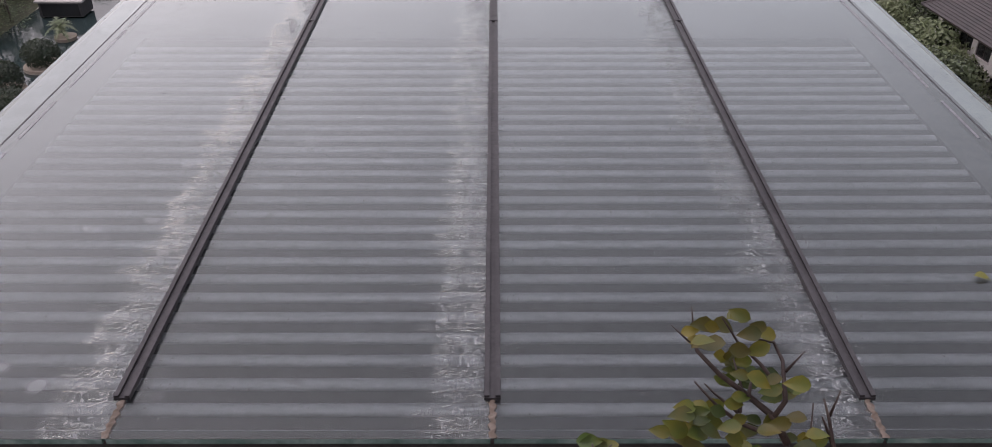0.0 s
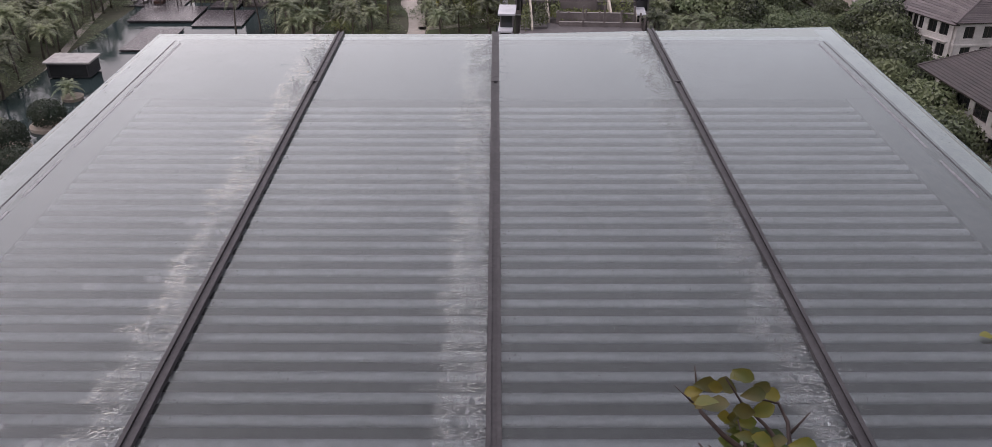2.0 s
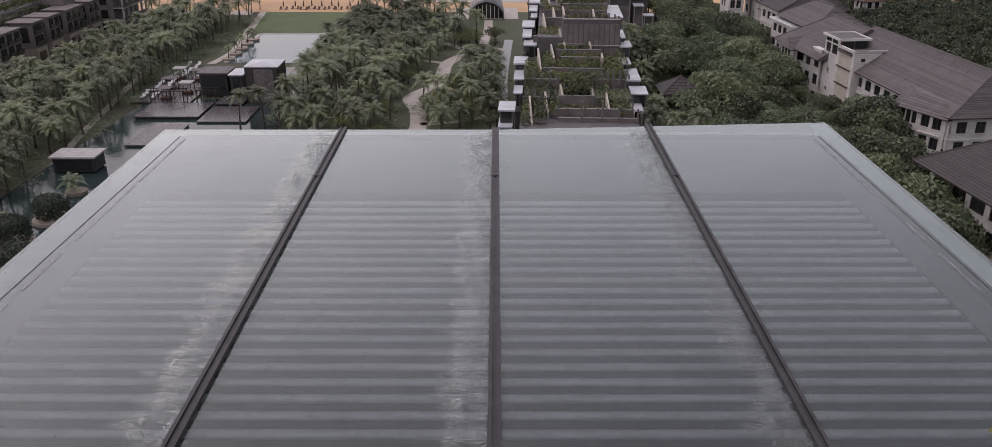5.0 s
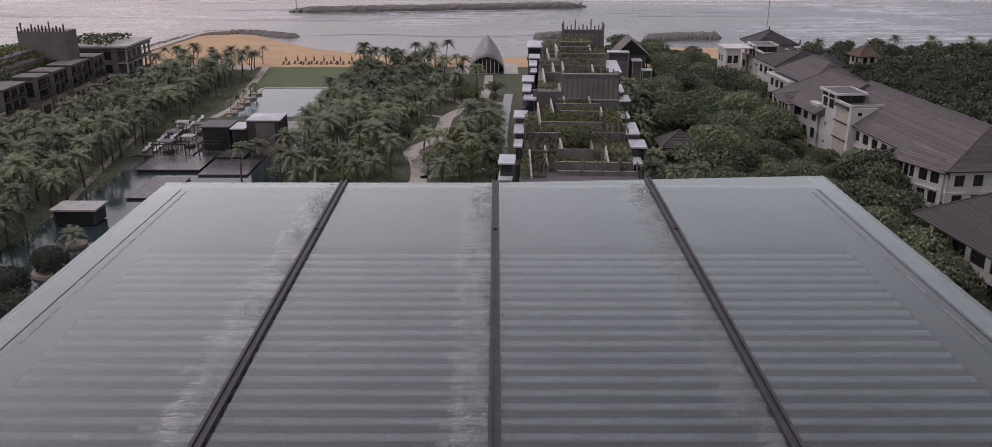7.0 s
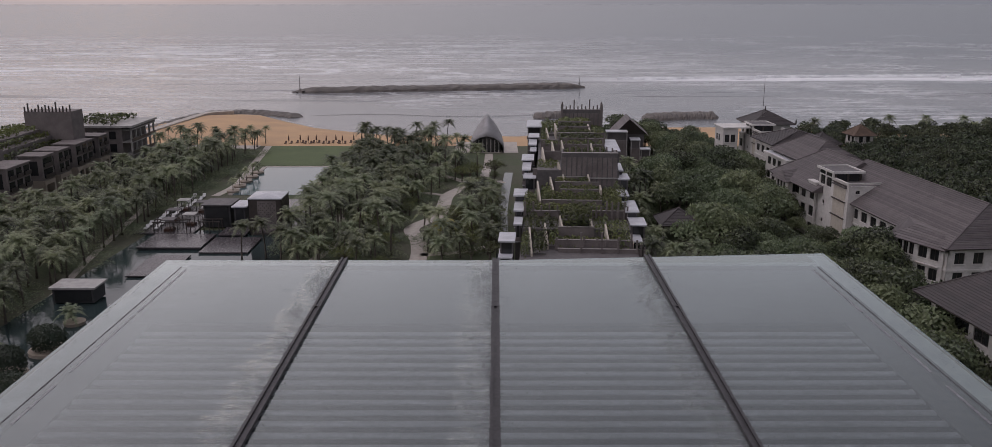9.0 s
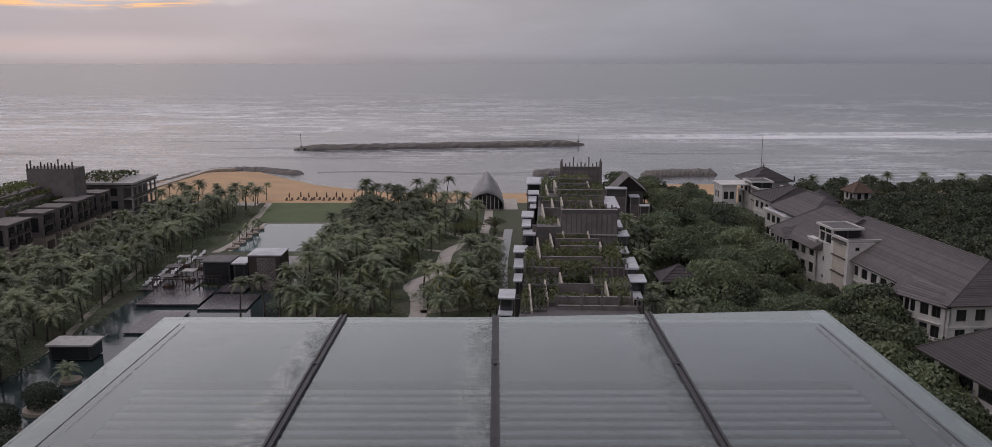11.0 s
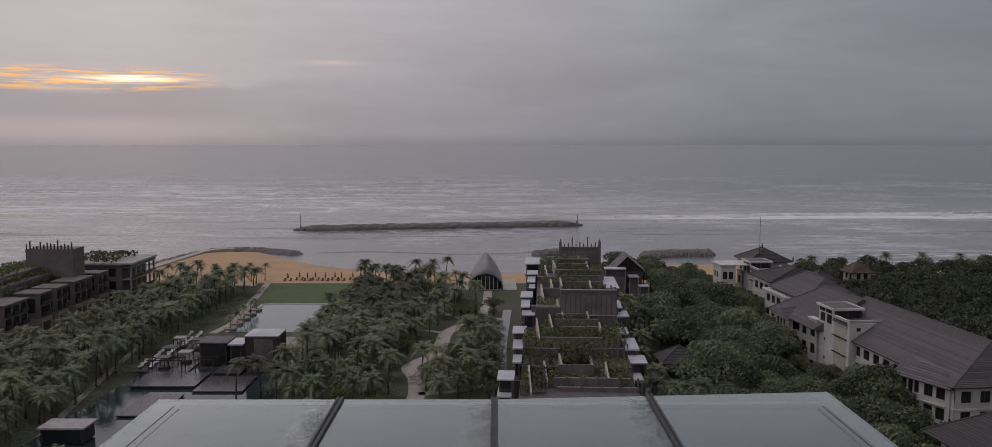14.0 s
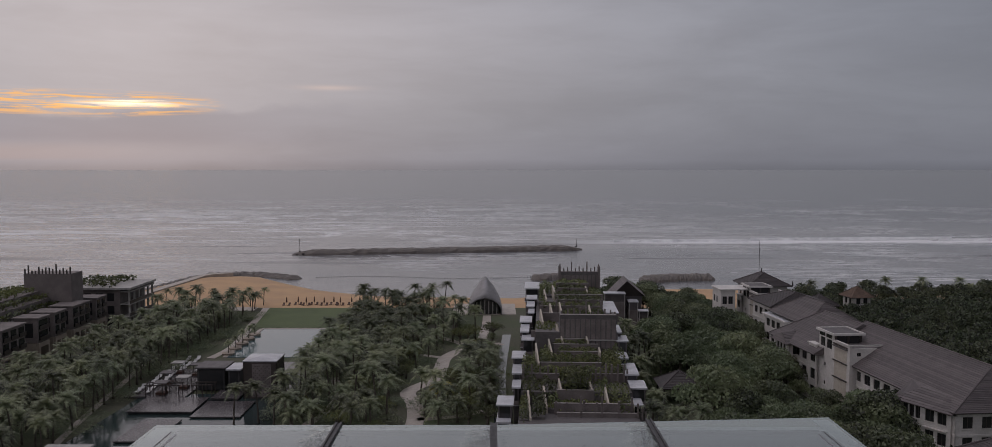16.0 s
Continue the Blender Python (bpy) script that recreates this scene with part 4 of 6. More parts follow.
def stair_block(m, label):
    """A flat-roofed stair block: a long garden face with beige panels, a low front part, a penthouse with corner windows, and a window bay."""
    t = thing("stair_tower", m, label, "building")
    walled(t, pose(0, 13, 0, 0, 0, -90), 13.0, 14.4, [(0.5, 2.7, 12.3, 14.2), (3.2, 5.6, 12.3, 14.2), (2.2, 3.0, 8.4, 9.2), (2.2, 3.0, 4.6, 5.4)], thick=0.4)
    walled(t, pose(0.41, 0, 0), 7.99, 14.0, [(1.0, 1.9, 12.5, 13.2), (0.9, 4.2, 6.8, 7.4)], thick=0.4)
    for span in ((8.0, 0.41, 0, 8.4, 7.0, 14.0), (5.2, 7.01, 0, 5.6, 13.0, 15.4), (0.41, 12.6, 0, 5.19, 13.0, 15.4)):
        part("wall", boxed(span), WHITE, t)
    part("lower_roof", boxed((0.41, 0.41, 13.6, 7.99, 6.3, 13.75)), SLATE, t)
    part("roof_parapet", boxed((-.15, -.15, 14.4, 8.55, .3, 14.62), (8.1, .31, 14.0, 8.55, 7.0, 14.62), (-.15, .31, 14.4, .3, 6.2, 14.62)), WHITE, t)
    part("roof_coping", boxed((8.1, -.2, 14.623, 8.6, 7.0, 14.7), (-.2, -.2, 14.623, 8.09, .32, 14.7)), STONE_GREY, t)
    # dark front face of the penthouse
    part("penthouse_glazing", boxed((0.45, 6.35, 13.75, 5.2, 6.45, 15.4)), PANE, t)
    for x in (0.02, 2.6, 5.2):
        part("penthouse_post", boxed((x, 6.2, 13.75, x + .4, 6.34, 15.4)), FRAME, t)
    part("penthouse_wall", boxed((0, 6.46, 14.403, .4, 13, 15.4)), WHITE, t)
    for y in (7.5, 10.4):
        part("penthouse_window", boxed((-.06, y, 14.5, -.003, y + 2.3, 15.3)), PANE, t)
    part("flat_roof", boxed((-.5, 5.8, 15.4, 6.1, 13.5, 15.6)), WHITE, t)
    part("roof_rim", boxed((-.5, 5.8, 15.603, 6.1, 6.1, 15.85), (-.5, 13.2, 15.603, 6.1, 13.5, 15.85), (-.5, 6.11, 15.603, -.2, 13.19, 15.85), (5.8, 6.11, 15.603, 6.1, 13.19, 15.85)), WHITE, t)
    part("roof_floor", boxed((-.19, 6.11, 15.603, 5.79, 13.19, 15.65)), SLATE, t)
    for k in range(4):
        part("beige_panel", boxed((-.06, 1.2, 1.0 + 3.3 * k, -.003, 6.2, 3.9 + 3.3 * k)), STONE_PALE, t, "pale beige wall panel")
        part("panel_ledge", boxed((-.34, 0.9, 4.0 + 3.3 * k, -.003, 6.5, 4.16 + 3.3 * k)), FRAME, t)
    part("panel_hood", boxed((-.5, .8, 13.5, -.003, 6.6, 13.75)), SLATE, t)
    bay = part("window_bay", boxed((-.6, 16.2, 0, 5, 16.6, 12.0)), WHITE, t)
    walled(bay, pose(-.6, 16.19, 0, 0, 0, -90), 3.18, 12.0, [(.5, 2.7, 1.2 + 3.6 * k, 3.4 + 3.6 * k) for k in range(3)])
    part("bay_roof", boxed((-.8, 13.01, 12.0, 5, 16.8, 12.25)), WHITE, bay)
    return t


STONE_PALE = surface("pale_beige_render", (0.50, 0.45, 0.38), (0.42, 0.37, 0.31), 0.85, 0.0, 0.5, 8.0, 0.2, 0.02)
STONE_GREY = surface("pale_grey_coping", (0.42, 0.40, 0.375), (0.29, 0.275, 0.26), 0.75, 0.0, 0.6, 8.0, 0.2, 0.02)
stair_block(pose(68.0, 170.0, 0, 0, 0, 5.2), "white stair tower with a penthouse, flat roofs and beige panels")
near_block = villa_block(pose(61.6, 88.0, 0, 0, 0, 6.5), 17, 27, 11.0, 17.0, "white hotel block under a dark tiled roof among trees", TILE_DARK, (8.0, 8.0), 1.8, 3, (3.0, 1.0, 2.1))
part("porch_column", boxed((-1.6, 6.0, 0, -1.0, 6.6, 13.5)), STONE, near_block, "beige stone porch column")
part("drain_pipe", boxed((-1.95, 6.0, 0, -1.78, 6.2, 13.2)), FRAME, near_block)
stair_block(pose(72.7, 246.0, -1.2, 0, 0, 3.0), "white stair tower with beige panels near the shore")
far_block = villa_block(pose(75.0, 262.0, 0, 0, 0, 3.0), 11, 11, 13.2, 16.6, "white hotel block with a dark hipped roof near the shore", TILE_DARK, (5.5, 5.5), 1.2)
for x, y in ((73.8, 260.8), (87.2, 261.4), (80.0, 268.0)):
    fin = part("roof_finial", boxed((-.16, -.16, 0, .16, .16, .9), (-.1, -.1, .9, .1, .1, 1.5)), FRAME, None)
    fin.parent, fin.matrix_basis = far_block, far_block.matrix_basis.inverted() @ Matrix.Translation((x, y, 13.3 if y < 265 else 16.4))
end_bay = thing("hotel_bay", pose(64.4, 254.0, 0, 0, 0, 3.0), "white bay of the hotel with stacked windows", "building")
walled(end_bay, pose(0, 0, 0), 4.2, 13.2, [(.5 + 1.7 * i, 1.8 + 1.7 * i, 2.0 + 3.6 * k, 4.2 + 3.6 * k) for i in range(2) for k in range(3)])
walled(end_bay, pose(0, 8, 0, 0, 0, -90), 7.6, 13.2, regular(7.6, 3, 1.1, 3.6, 1.4, .9))
part("bay_roof", boxed((-.4, -.4, 13.2, 9.5, 8.4, 13.5)), WHITE, end_bay)
low_link = thing("hotel_link", pose(70.2, 214.0, 0, 0, 0, 4.5), "low white flat-roofed link of the hotel with large windows", "building")
walled(low_link, pose(0, 0, 0), 8.0, 11.0, [(.6 + 1.9 * k, 2.1 + 1.9 * k, 8.0, 10.3) for k in range(4)])
walled(low_link, pose(0, 14, 0, 0, 0, -90), 13.6, 11.0, regular(13.6, 3, 0.4, 3.5, 2.2, 1.0))
part("flat_roof", boxed((-.7, -.7, 11.0, 8.4, 14.4, 11.35)), WHITE, low_link)
part("roof_floor", boxed((-.3, -.3, 11.353, 8.0, 14.0, 11.4)), WHITEROOF, low_link)
link = villa_block(pose(72.6, 206.0, 0, 0, 0, 4.5), 12, 20, 12.0, 16.4, "white hotel wing with a grey-brown hipped roof", TILE, (6.0, 6.0), 1.2)
back_link = villa_block(pose(71.8, 230.0, 0, 0, 0, 4.5), 16, 14, 12.4, 15.2, "white hotel wing with a dark hipped roof", TILE_DARK, (6.0, 6.0), 1.2)
THATCH = surface("brown_thatch", (0.13, 0.085, 0.06), (0.09, 0.06, 0.045), 0.95, 0.0, 0.8, 10.0, 0.5, 0.05)
hut = thing("garden_pavilion", pose(34.5, 181.0, 0), "open garden pavilion with a dark tiled roof among trees", "pavilion")
hip_roof(hut, -0.5, 0, 8.5, 9, 3.4, 6.2, 4.4, 4.4, TILE_DARK)
for x in (0.3, 7.7):
    for y in (0.8, 8.2):
        part("post", boxed((x - .15, y - .15, 0, x + .15, y + .15, 3.3)), FRAME, hut)
for x, y, s in ((96, 268, 5), (114.5, 285, 4)):
    b = thing("beach_villa", pose(x, y, 0, 0, 0, 8), "villa with a dark pyramid roof half hidden by trees", "building")
    walled(b, pose(0, 0, 0), s + 2, 6.2, regular(s + 2, 2, 0.2, 3.0, 1.4, 1.0))
    walled(b, pose(0, s + 2, 0, 0, 0, -90), s + 2, 6.2, regular(s + 2, 2, 0.2, 3.0, 1.4, 1.0))
    hip_roof(b, -1, -1, s + 3, s + 3, 6.3, 9.4, (s + 4) / 2 - .3, (s + 4) / 2 - .3, THATCH if x > 100 else TILE_DARK)


gable = thing("beach_house", pose(35.2, 261.0, 0, 0, 0, -3.0) @ Matrix.Diagonal((.74, .8, .87, 1)), "dark house with a steep gable roof and flat white terraces", "building")
part("body", boxed((0, 4, 0, 11, 18, 11.8)), SLATE, gable)
bm = bmesh.new()
bm.faces.new([bm.verts.new(v) for v in ((-1, 3.6, 11.6), (12, 3.6, 11.6), (5, 3.6, 16.6))])
bmesh.ops.solidify(bm, geom=bm.faces[:], thickness=0.3)
part("gable_wall", bm, FRAME, gable, "dark timber gable")
tiled_slope(gable, TILE, (-1.6, 3, 11.2), (-1.6, 19, 11.2), (5, 19, 16.7), (5, 3, 16.7), 16)
tiled_slope(gable, TILE, (12.6, 19, 11.2), (12.6, 3, 11.2), (5, 3, 16.7), (5, 19, 16.7), 18)
for x0, y0, x1, y1, z in ((-4.5, -2, 4, 3, 13.2), (5.0, -3.0, 9.0, 3.4, 10.6), (8.6, -7, 12.4, -2.6, 8.1)):
    flat = part("flat_roof", boxed((x0, y0, z - .3, x1, y1, z)), WHITEROOF, gable, "flat white terrace roof")
    part("roof_room", boxed((x0 + .5, y0 + .8, z - 3.0, x1 - .4, y1 - .3, z - .303)), SLATE, flat)
    part("roof_base", boxed((x0 + .2, y0 + .5, 0, x1 - .2, y1 - .2, z - 3.0)), CONCRETE, flat)
    for x in (x0 + .2, x1 - .5):
        part("column", boxed((x, y0 + .15, 0, x + .3, y0 + .45, z - .303)), STONE_GREY, flat)

# ---- the terraced wing with planted roofs ----
wing = thing("terraced_wing", pose(2.6, 150.0, 0, 0, 0, -3.0), "stepped grey hotel wing with planted roof terraces and white pavilion roofs", "building")
part("lower_mass", boxed((1.2, 3.0, 0, 22.9, 17.0, 3.9)), SLATE, wing)
part("middle_mass", boxed((1.4, 17.0, 0, 22.3, 39.7, 6.6)), SLATE, wing)
part("upper_mass", boxed((4.0, 39.7, 0, 21.4, 100.0, 13.6)), SLATE, wing)


COPING = surface("weathered_coping", (0.27, 0.245, 0.23), (0.19, 0.172, 0.162), 0.8, 0.0, 0.6, 8.0, 0.2, 0.02)


def coped_wall(parent, x0, y0, z0, x1, y1, z1, material=None):
    """A parapet with a thin paler coping."""
    o = part("parapet", boxed((x0, y0, z0, x1, y1, z1)), material or CONCRETE, parent)
    part("coping", boxed((x0 - .06, y0 - .06, z1, x1 + .06, y1 + .06, z1 + .1)), COPING, o)
    return o


# (x0, y0, base, x1, top): walls that face the sea-view tower, rising away from it
for x0, y0, z0, x1, z1 in [(8.2, 9.9, 3.0, 23.2, 4.6), (7.6, 11.4, 4.0, 22.0, 5.9), (8.3, 16.7, 4.0, 15.1, 7.0), (1.4, 24.2, 6.0, 8.7, 8.3), (14.5, 24.7, 6.0, 22.2, 8.3),
                           (5.2, 29.2, 6.7, 17.3, 9.4), (8.9, 34.2, 6.7, 17.1, 10.6), (7.9, 37.3, 6.7, 17.0, 11.5), (8.4, 39.0, 6.7, 14.9, 12.3), (3.0, 42.2, 9.0, 9.0, 13.4),
                           (5.6, 52.2, 13.0, 10.0, 15.5), (5.1, 58.0, 13.0, 19.4, 16.2), (8.7, 62.0, 13.0, 19.6, 17.0), (8.8, 67.4, 13.0, 16.9, 17.5),
                           (9.2, 73.5, 13.0, 16.5, 18.2), (9.0, 79.0, 13.0, 17.2, 18.7), (4.6, 66.0, 13.0, 8.2, 16.0), (17.0, 70.5, 13.0, 20.4, 17.0)]:
    coped_wall(wing, x0, y0, z0, x1, y0 + 0.4, z1)
# tall ribbed walls
for x0, x1, y0, z0, z1 in [(9.2, 21.1, 39.75, 10.0, 17.3), (9.8, 20.5, 86.0, 13.6, 20.8)]:
    w_ = coped_wall(wing, x0, y0, z0, x1, y0 + 1.0, z1, SLATE)
    n = int((x1 - x0) / 1.0)
    for k in range(n):
        x = x0 + (x1 - x0) * (k + 0.5) / n
        part("rib", boxed((x - .42, y0 - .08, z0 + .2, x + .42, y0 - .003, z1 - .9)), CONCRETE, w_)
    part("ledge", boxed((x0 - .1, y0 - .35, z0 + 1.9, x1 + .1, y0 - .085, z0 + 2.1)), STONE_GREY, w_)
    part("wall_return", boxed((x0, y0 + 1.0, z0, x0 + .5, y0 + 7, z1 - .4), (x1 - .5, y0 + 1.0, z0, x1, y0 + 7, z1 - .4)), SLATE, w_)
# pale parapets along the planters, sloping up away from the tower: both ends of each as (x, y, top)
for near, far in [((3.4, 7.0, 4.2), (2.8, 16.4, 6.8)), ((6.3, 11.8, 5.0), (5.7, 16.9, 7.5)), ((17.7, 12.0, 5.0), (17.2, 16.6, 7.5)), ((22.1, 11.9, 5.0), (21.9, 14.0, 6.2)),
                  ((9.1, 17.2, 6.5), (8.6, 20.0, 8.2)), ((14.9, 17.2, 6.3), (14.5, 20.0, 8.0)), ((4.8, 30.9, 8.6), (4.1, 37.4, 11.5)), ((7.5, 34.4, 10.0), (6.8, 39.4, 12.0)),
                  ((9.8, 37.8, 11.5), (9.5, 39.0, 12.6)), ((15.1, 37.8, 11.5), (14.8, 39.6, 12.6)), ((17.3, 32.6, 10.6), (17.1, 34.1, 11.4)), ((9.0, 40.3, 13.0), (8.5, 41.9, 14.8)),
                  ((5.6, 46.1, 14.4), (5.0, 52.1, 16.3)), ((7.7, 52.7, 15.2), (7.2, 55.6, 17.0)), ((6.5, 67.9, 16.0), (5.9, 73.8, 17.6)), ((8.5, 74.1, 17.0), (8.0, 77.2, 18.3)),
                  ((16.7, 71.0, 17.0), (16.3, 75.3, 18.3)), ((9.8, 55.0, 15.5), (9.4, 57.9, 17.0)), ((14.9, 79.6, 17.6), (14.5, 81.6, 18.8)), ((16.4, 52.9, 15.5), (16.1, 55.0, 16.8))]:
    bm = bmesh.new()
    rows = [[bm.verts.new((p[0] + u, p[1], p[2] + h)) for u, h in ((-.17, -2.4), (-.17, 0.25), (.17, 0.25), (.17, -2.4))] for p in (near, far)]
    for k in range(4):
        bm.faces.new((rows[0][k], rows[0][(k + 1) % 4], rows[1][(k + 1) % 4], rows[1][k]))
    bm.faces.new(rows[0][::-1])
    bm.faces.new(rows[1])
    bmesh.ops.recalc_face_normals(bm, faces=bm.faces[:])
    part("stepped_parapet", bm, STONE_PALE, wing, "pale sloping parapet")
# trellis posts
post_me = None
rnd = random.Random(4)


def post(x, y, z0, z1):
    global post_me
    if post_me is None:
        o = part("trellis_post", boxed((-.16, -.16, 0, .16, .16, 1.0)), CONCRETE, wing)
        post_me = o.data
    else:
        o = part("trellis_post", post_me, CONCRETE, wing)
    o.location, o.scale = (x, y, z0), (1, 1, z1 - z0)


for x in (8.0, 9.9, 13.0, 15.4, 17.1, 19.6, 21.7):
    post(x, 11.2, 4.0, 6.5 + rnd.uniform(-.4, .9))
for x, h in ((12.4, 7.8), (16.2, 7.9), (12.5, 5.2), (19.2, 6.9)):
    post(x, 9.7, 3.9, h)
for x in (1.8, 3.4, 5.0, 6.6, 8.2, 14.8, 15.9, 16.8, 17.9, 19.0, 20.2, 21.4, 22.0):
    post(x, 24.0, 6.6, 9.6 + rnd.uniform(-.4, 1.0))
for x in (9.6, 10.9, 12.2, 13.5, 14.8, 16.2, 17.4, 18.8, 20.0, 20.9):
    post(x, 41.5, 13.6, 17.9 + rnd.uniform(-.3, .9))
for k in range(9):
    post(5.4 + k * 1.7, 57.6, 13.6, 16.9 + rnd.uniform(-.4, .6))
for k in range(6):
    post(9.0 + k * 2.1, 61.6, 13.6, 17.5 + rnd.uniform(-.4, .5))
for k, h in enumerate((2.0, .8, 1.1, 2.5, .8, 1.3, .9, 2.6, .9, 1.2, 2.0)):
    post(10.1 + k * 1.01, 86.4, 20.0, 20.9 + h)
for x in (10.0, 20.3):
    part("end_pier", boxed((x - .32, 85.7, 13.6, x + .32, 87.3, 22.3)), CONCRETE, wing)
for x, h in ((22.6, 6.6), (23.4, 5.8), (24.0, 5.2)):
    post(x, 9.6, 0, h)
# white pavilion roofs on both flanks, each over a dark glazed room
for x0, y0, x1, d, z in [(-2.8, 8.3, -0.0, 6.4, 6.4), (-2.7, 6.1, -0.4, 6.0, 3.9), (-0.3, 17.0, 1.1, 6.0, 7.4), (-0.5, 23.3, 1.2, 9.4, 8.6), (-0.8, 30.8, 1.8, 6.7, 10.0),
                         (1.0, 39.4, 3.5, 5.7, 12.0), (0.6, 44.4, 2.3, 9.6, 12.8), (0.3, 53.0, 2.8, 7.8, 13.4), (2.1, 61.7, 3.3, 6.3, 14.0), (1.6, 67.4, 3.3, 9.3, 14.6),
                         (1.4, 75.7, 3.9, 6.5, 15.2), (0.7, 87.0, 4.5, 12.6, 16.2), (21.4, 12.9, 23.7, 6.3, 5.4), (22.0, 17.6, 24.9, 6.2, 7.4), (21.5, 23.4, 24.0, 10.1, 8.6),
                         (20.9, 32.3, 22.8, 6.2, 9.8), (21.2, 39.0, 23.4, 6.2, 12.0), (21.5, 43.3, 22.4, 9.2, 13.0), (20.0, 59.1, 23.0, 17.3, 14.6)]:
    pav = part("side_pavilion", boxed((x0 + .35, y0 + .5, max(z - 9, 0), x1, y0 + d - .3, z - 0.28)), SLATE, wing)
    part("white_roof", boxed((x0, y0, z - .28, x1 + .3, y0 + d, z)), WHITEROOF, pav, "flat white pavilion roof")
    part("glazing", boxed((x0 + .6, y0 + .42, z - 2.7, x1 - .3, y0 + .48, z - .4)), PANE, pav)
    part("balcony_rail", boxed((x0 + .1, y0 - .1, z - 3.4, x1, y0 - .02, z - 2.6)), CONCRETE, pav)
    part("balcony_floor", boxed((x0 + .1, y0 - .1, z - 3.6, x1, y0 + .48, z - 3.42)), WHITEROOF, pav)
M_wing = wing.matrix_basis
for k, (x, y, z, l, d, h) in enumerate([(1.4, 7.0, 4.0, 1.6, 9.5, 1.3), (3.7, 8.0, 4.2, 2.3, 8.5, 1.5), (6.6, 12.0, 4.5, 1.7, 4.5, 1.2), (8.2, 12.0, 4.1, 9.2, 4.4, .8), (18.0, 12.4, 4.2, 3.7, 11, 1.9),
                                        (9.3, 17.4, 6.5, 5.2, 6.5, 2.2), (1.6, 17.4, 5.2, 6.6, 6.5, 1.5), (15.3, 17.4, 5.2, 2.6, 6.8, 1.5), (4.3, 25.0, 7.1, 13.0, 3.9, 1.1), (1.6, 25.0, 7.1, 2.5, 9.0, 1.7),
                                        (17.6, 26.0, 7.2, 4.4, 10, 2.5), (5.4, 29.9, 8.4, 11.7, 4.0, 1.2), (9.0, 34.9, 9.7, 7.9, 2.2, 1.1), (8.2, 37.9, 11.0, 6.6, 1.0, .9), (5.0, 34.4, 8.2, 2.2, 4.8, 1.8),
                                        (4.2, 42.8, 12.6, 4.6, 9.0, 1.1), (10.2, 52.7, 14.4, 8.8, 4.6, 1.1), (5.4, 58.6, 15.6, 13.6, 3.0, .8), (8.9, 62.6, 16.4, 10.4, 4.4, .8), (9.0, 68.0, 16.8, 7.6, 5.0, .8),
                                        (9.4, 74.1, 17.5, 6.8, 4.5, .8), (9.2, 79.6, 18.0, 7.6, 5.6, .8), (4.7, 68.0, 15.2, 1.5, 14, 1.3), (17.3, 71.2, 16.0, 2.8, 12, 1.1), (4.4, 88.0, 14.0, 4.8, 8.0, 2.2)]):
    bed = part("planter_bed", boxed((x, y, z - 1.2, x + l, y + d, z + .1)), SLATE, wing)
    hd = new("hedge", hedge_mesh("hedge", l, d, h * (1.5 if k < 12 else 1.15), 50 + k))
    hd.matrix_basis = M_wing @ Matrix.Translation((x, y - .15, z + .05))
    tagged(hd, "loose green shrubs in a roof terrace planter", "hedge", "terrace planting")

# ---- the wing across the garden ----
wing_b = thing("garden_wing", pose(0, 0, 0), "dark boxy hotel wing on sandstone piers with planted roofs", "building")
part("back_mass", boxed((-134, 168, 0, -119.5, 264, 9.6)), SLATE, wing_b)
part("roof_terrace", boxed((-133, 172, 9.6, -123, 262, 12.2)), CONCRETE, wing_b)
part("roof_terrace", boxed((-132, 180, 12.2, -126, 258, 14.0)), CONCRETE, wing_b)
for y0, y1 in ((172, 181), (187, 196), (205, 215.5), (221.5, 227), (230, 236), (240, 250.5), (254.5, 260.5)):
    r = part("room_box", boxed((-119.5, y0, 4.6, -113.6, y1, 10.7)), CONCRETE, wing_b, "dark clad projecting room")
    part("roof_slab", boxed((-120, y0 - .3, 10.7, -113.2, y1 + .3, 11.0)), CONCRETE, r)
    n = max(1, int((y1 - y0) / 3))
    for k in range(n):
        a, b = y0 + (y1 - y0) * k / n + .5, y0 + (y1 - y0) * (k + 1) / n - .5
        for z in (5.2, 8.0):
            part("window", boxed((-113.6, a, z, -113.55, b, z + 2.2)), PANE, r)
            part("balcony_rail", boxed((-113.2, a - .2, z - .1, -113.12, b + .2, z + .9)), FRAME, r)
    part("room_end_window", boxed((-118.4, y0 - .05, 6.0, -114.8, y0 - .003, 9.6)), PANE, r)
    part("stone_lintel", boxed((-114.0, y0, 3.5, -113.4, y1, 4.55)), STONE, wing_b)
    for k in range(n + 1):
        a = y0 + (y1 - y0 - .8) * k / n
        part("stone_pier", boxed((-114.0, a, 0, -113.4, a + .8, 3.497)), STONE, wing_b, "sandstone pier")
    part("stone_return", boxed((-119, y0 - .02, 0, -114.05, y0 + .5, 4.55)), STONE, wing_b)
crown_ = part("roof_tower", boxed((-130, 247, 10, -117, 254, 18.8)), CONCRETE, wing_b)
for k in range(14):
    part("mast", boxed((-129.8 + k * .96, 246.9, 18.8, -129.5 + k * .96, 247.2, 19.6 + 1.9 * rnd.random())), FRAME, crown_)
low_ = part("roof_tower", boxed((-126, 214, 10, -120.5, 217, 13.4)), CONCRETE, wing_b)
for k in range(6):
    part("mast", boxed((-125.8 + k * 1.0, 213.9, 13.4, -125.5 + k * 1.0, 214.2, 14 + 1.6 * rnd.random())), FRAME, low_)
end_ = part("end_block", boxed((-127, 267, 0, -112, 286, 11.6)), CONCRETE, wing_b)
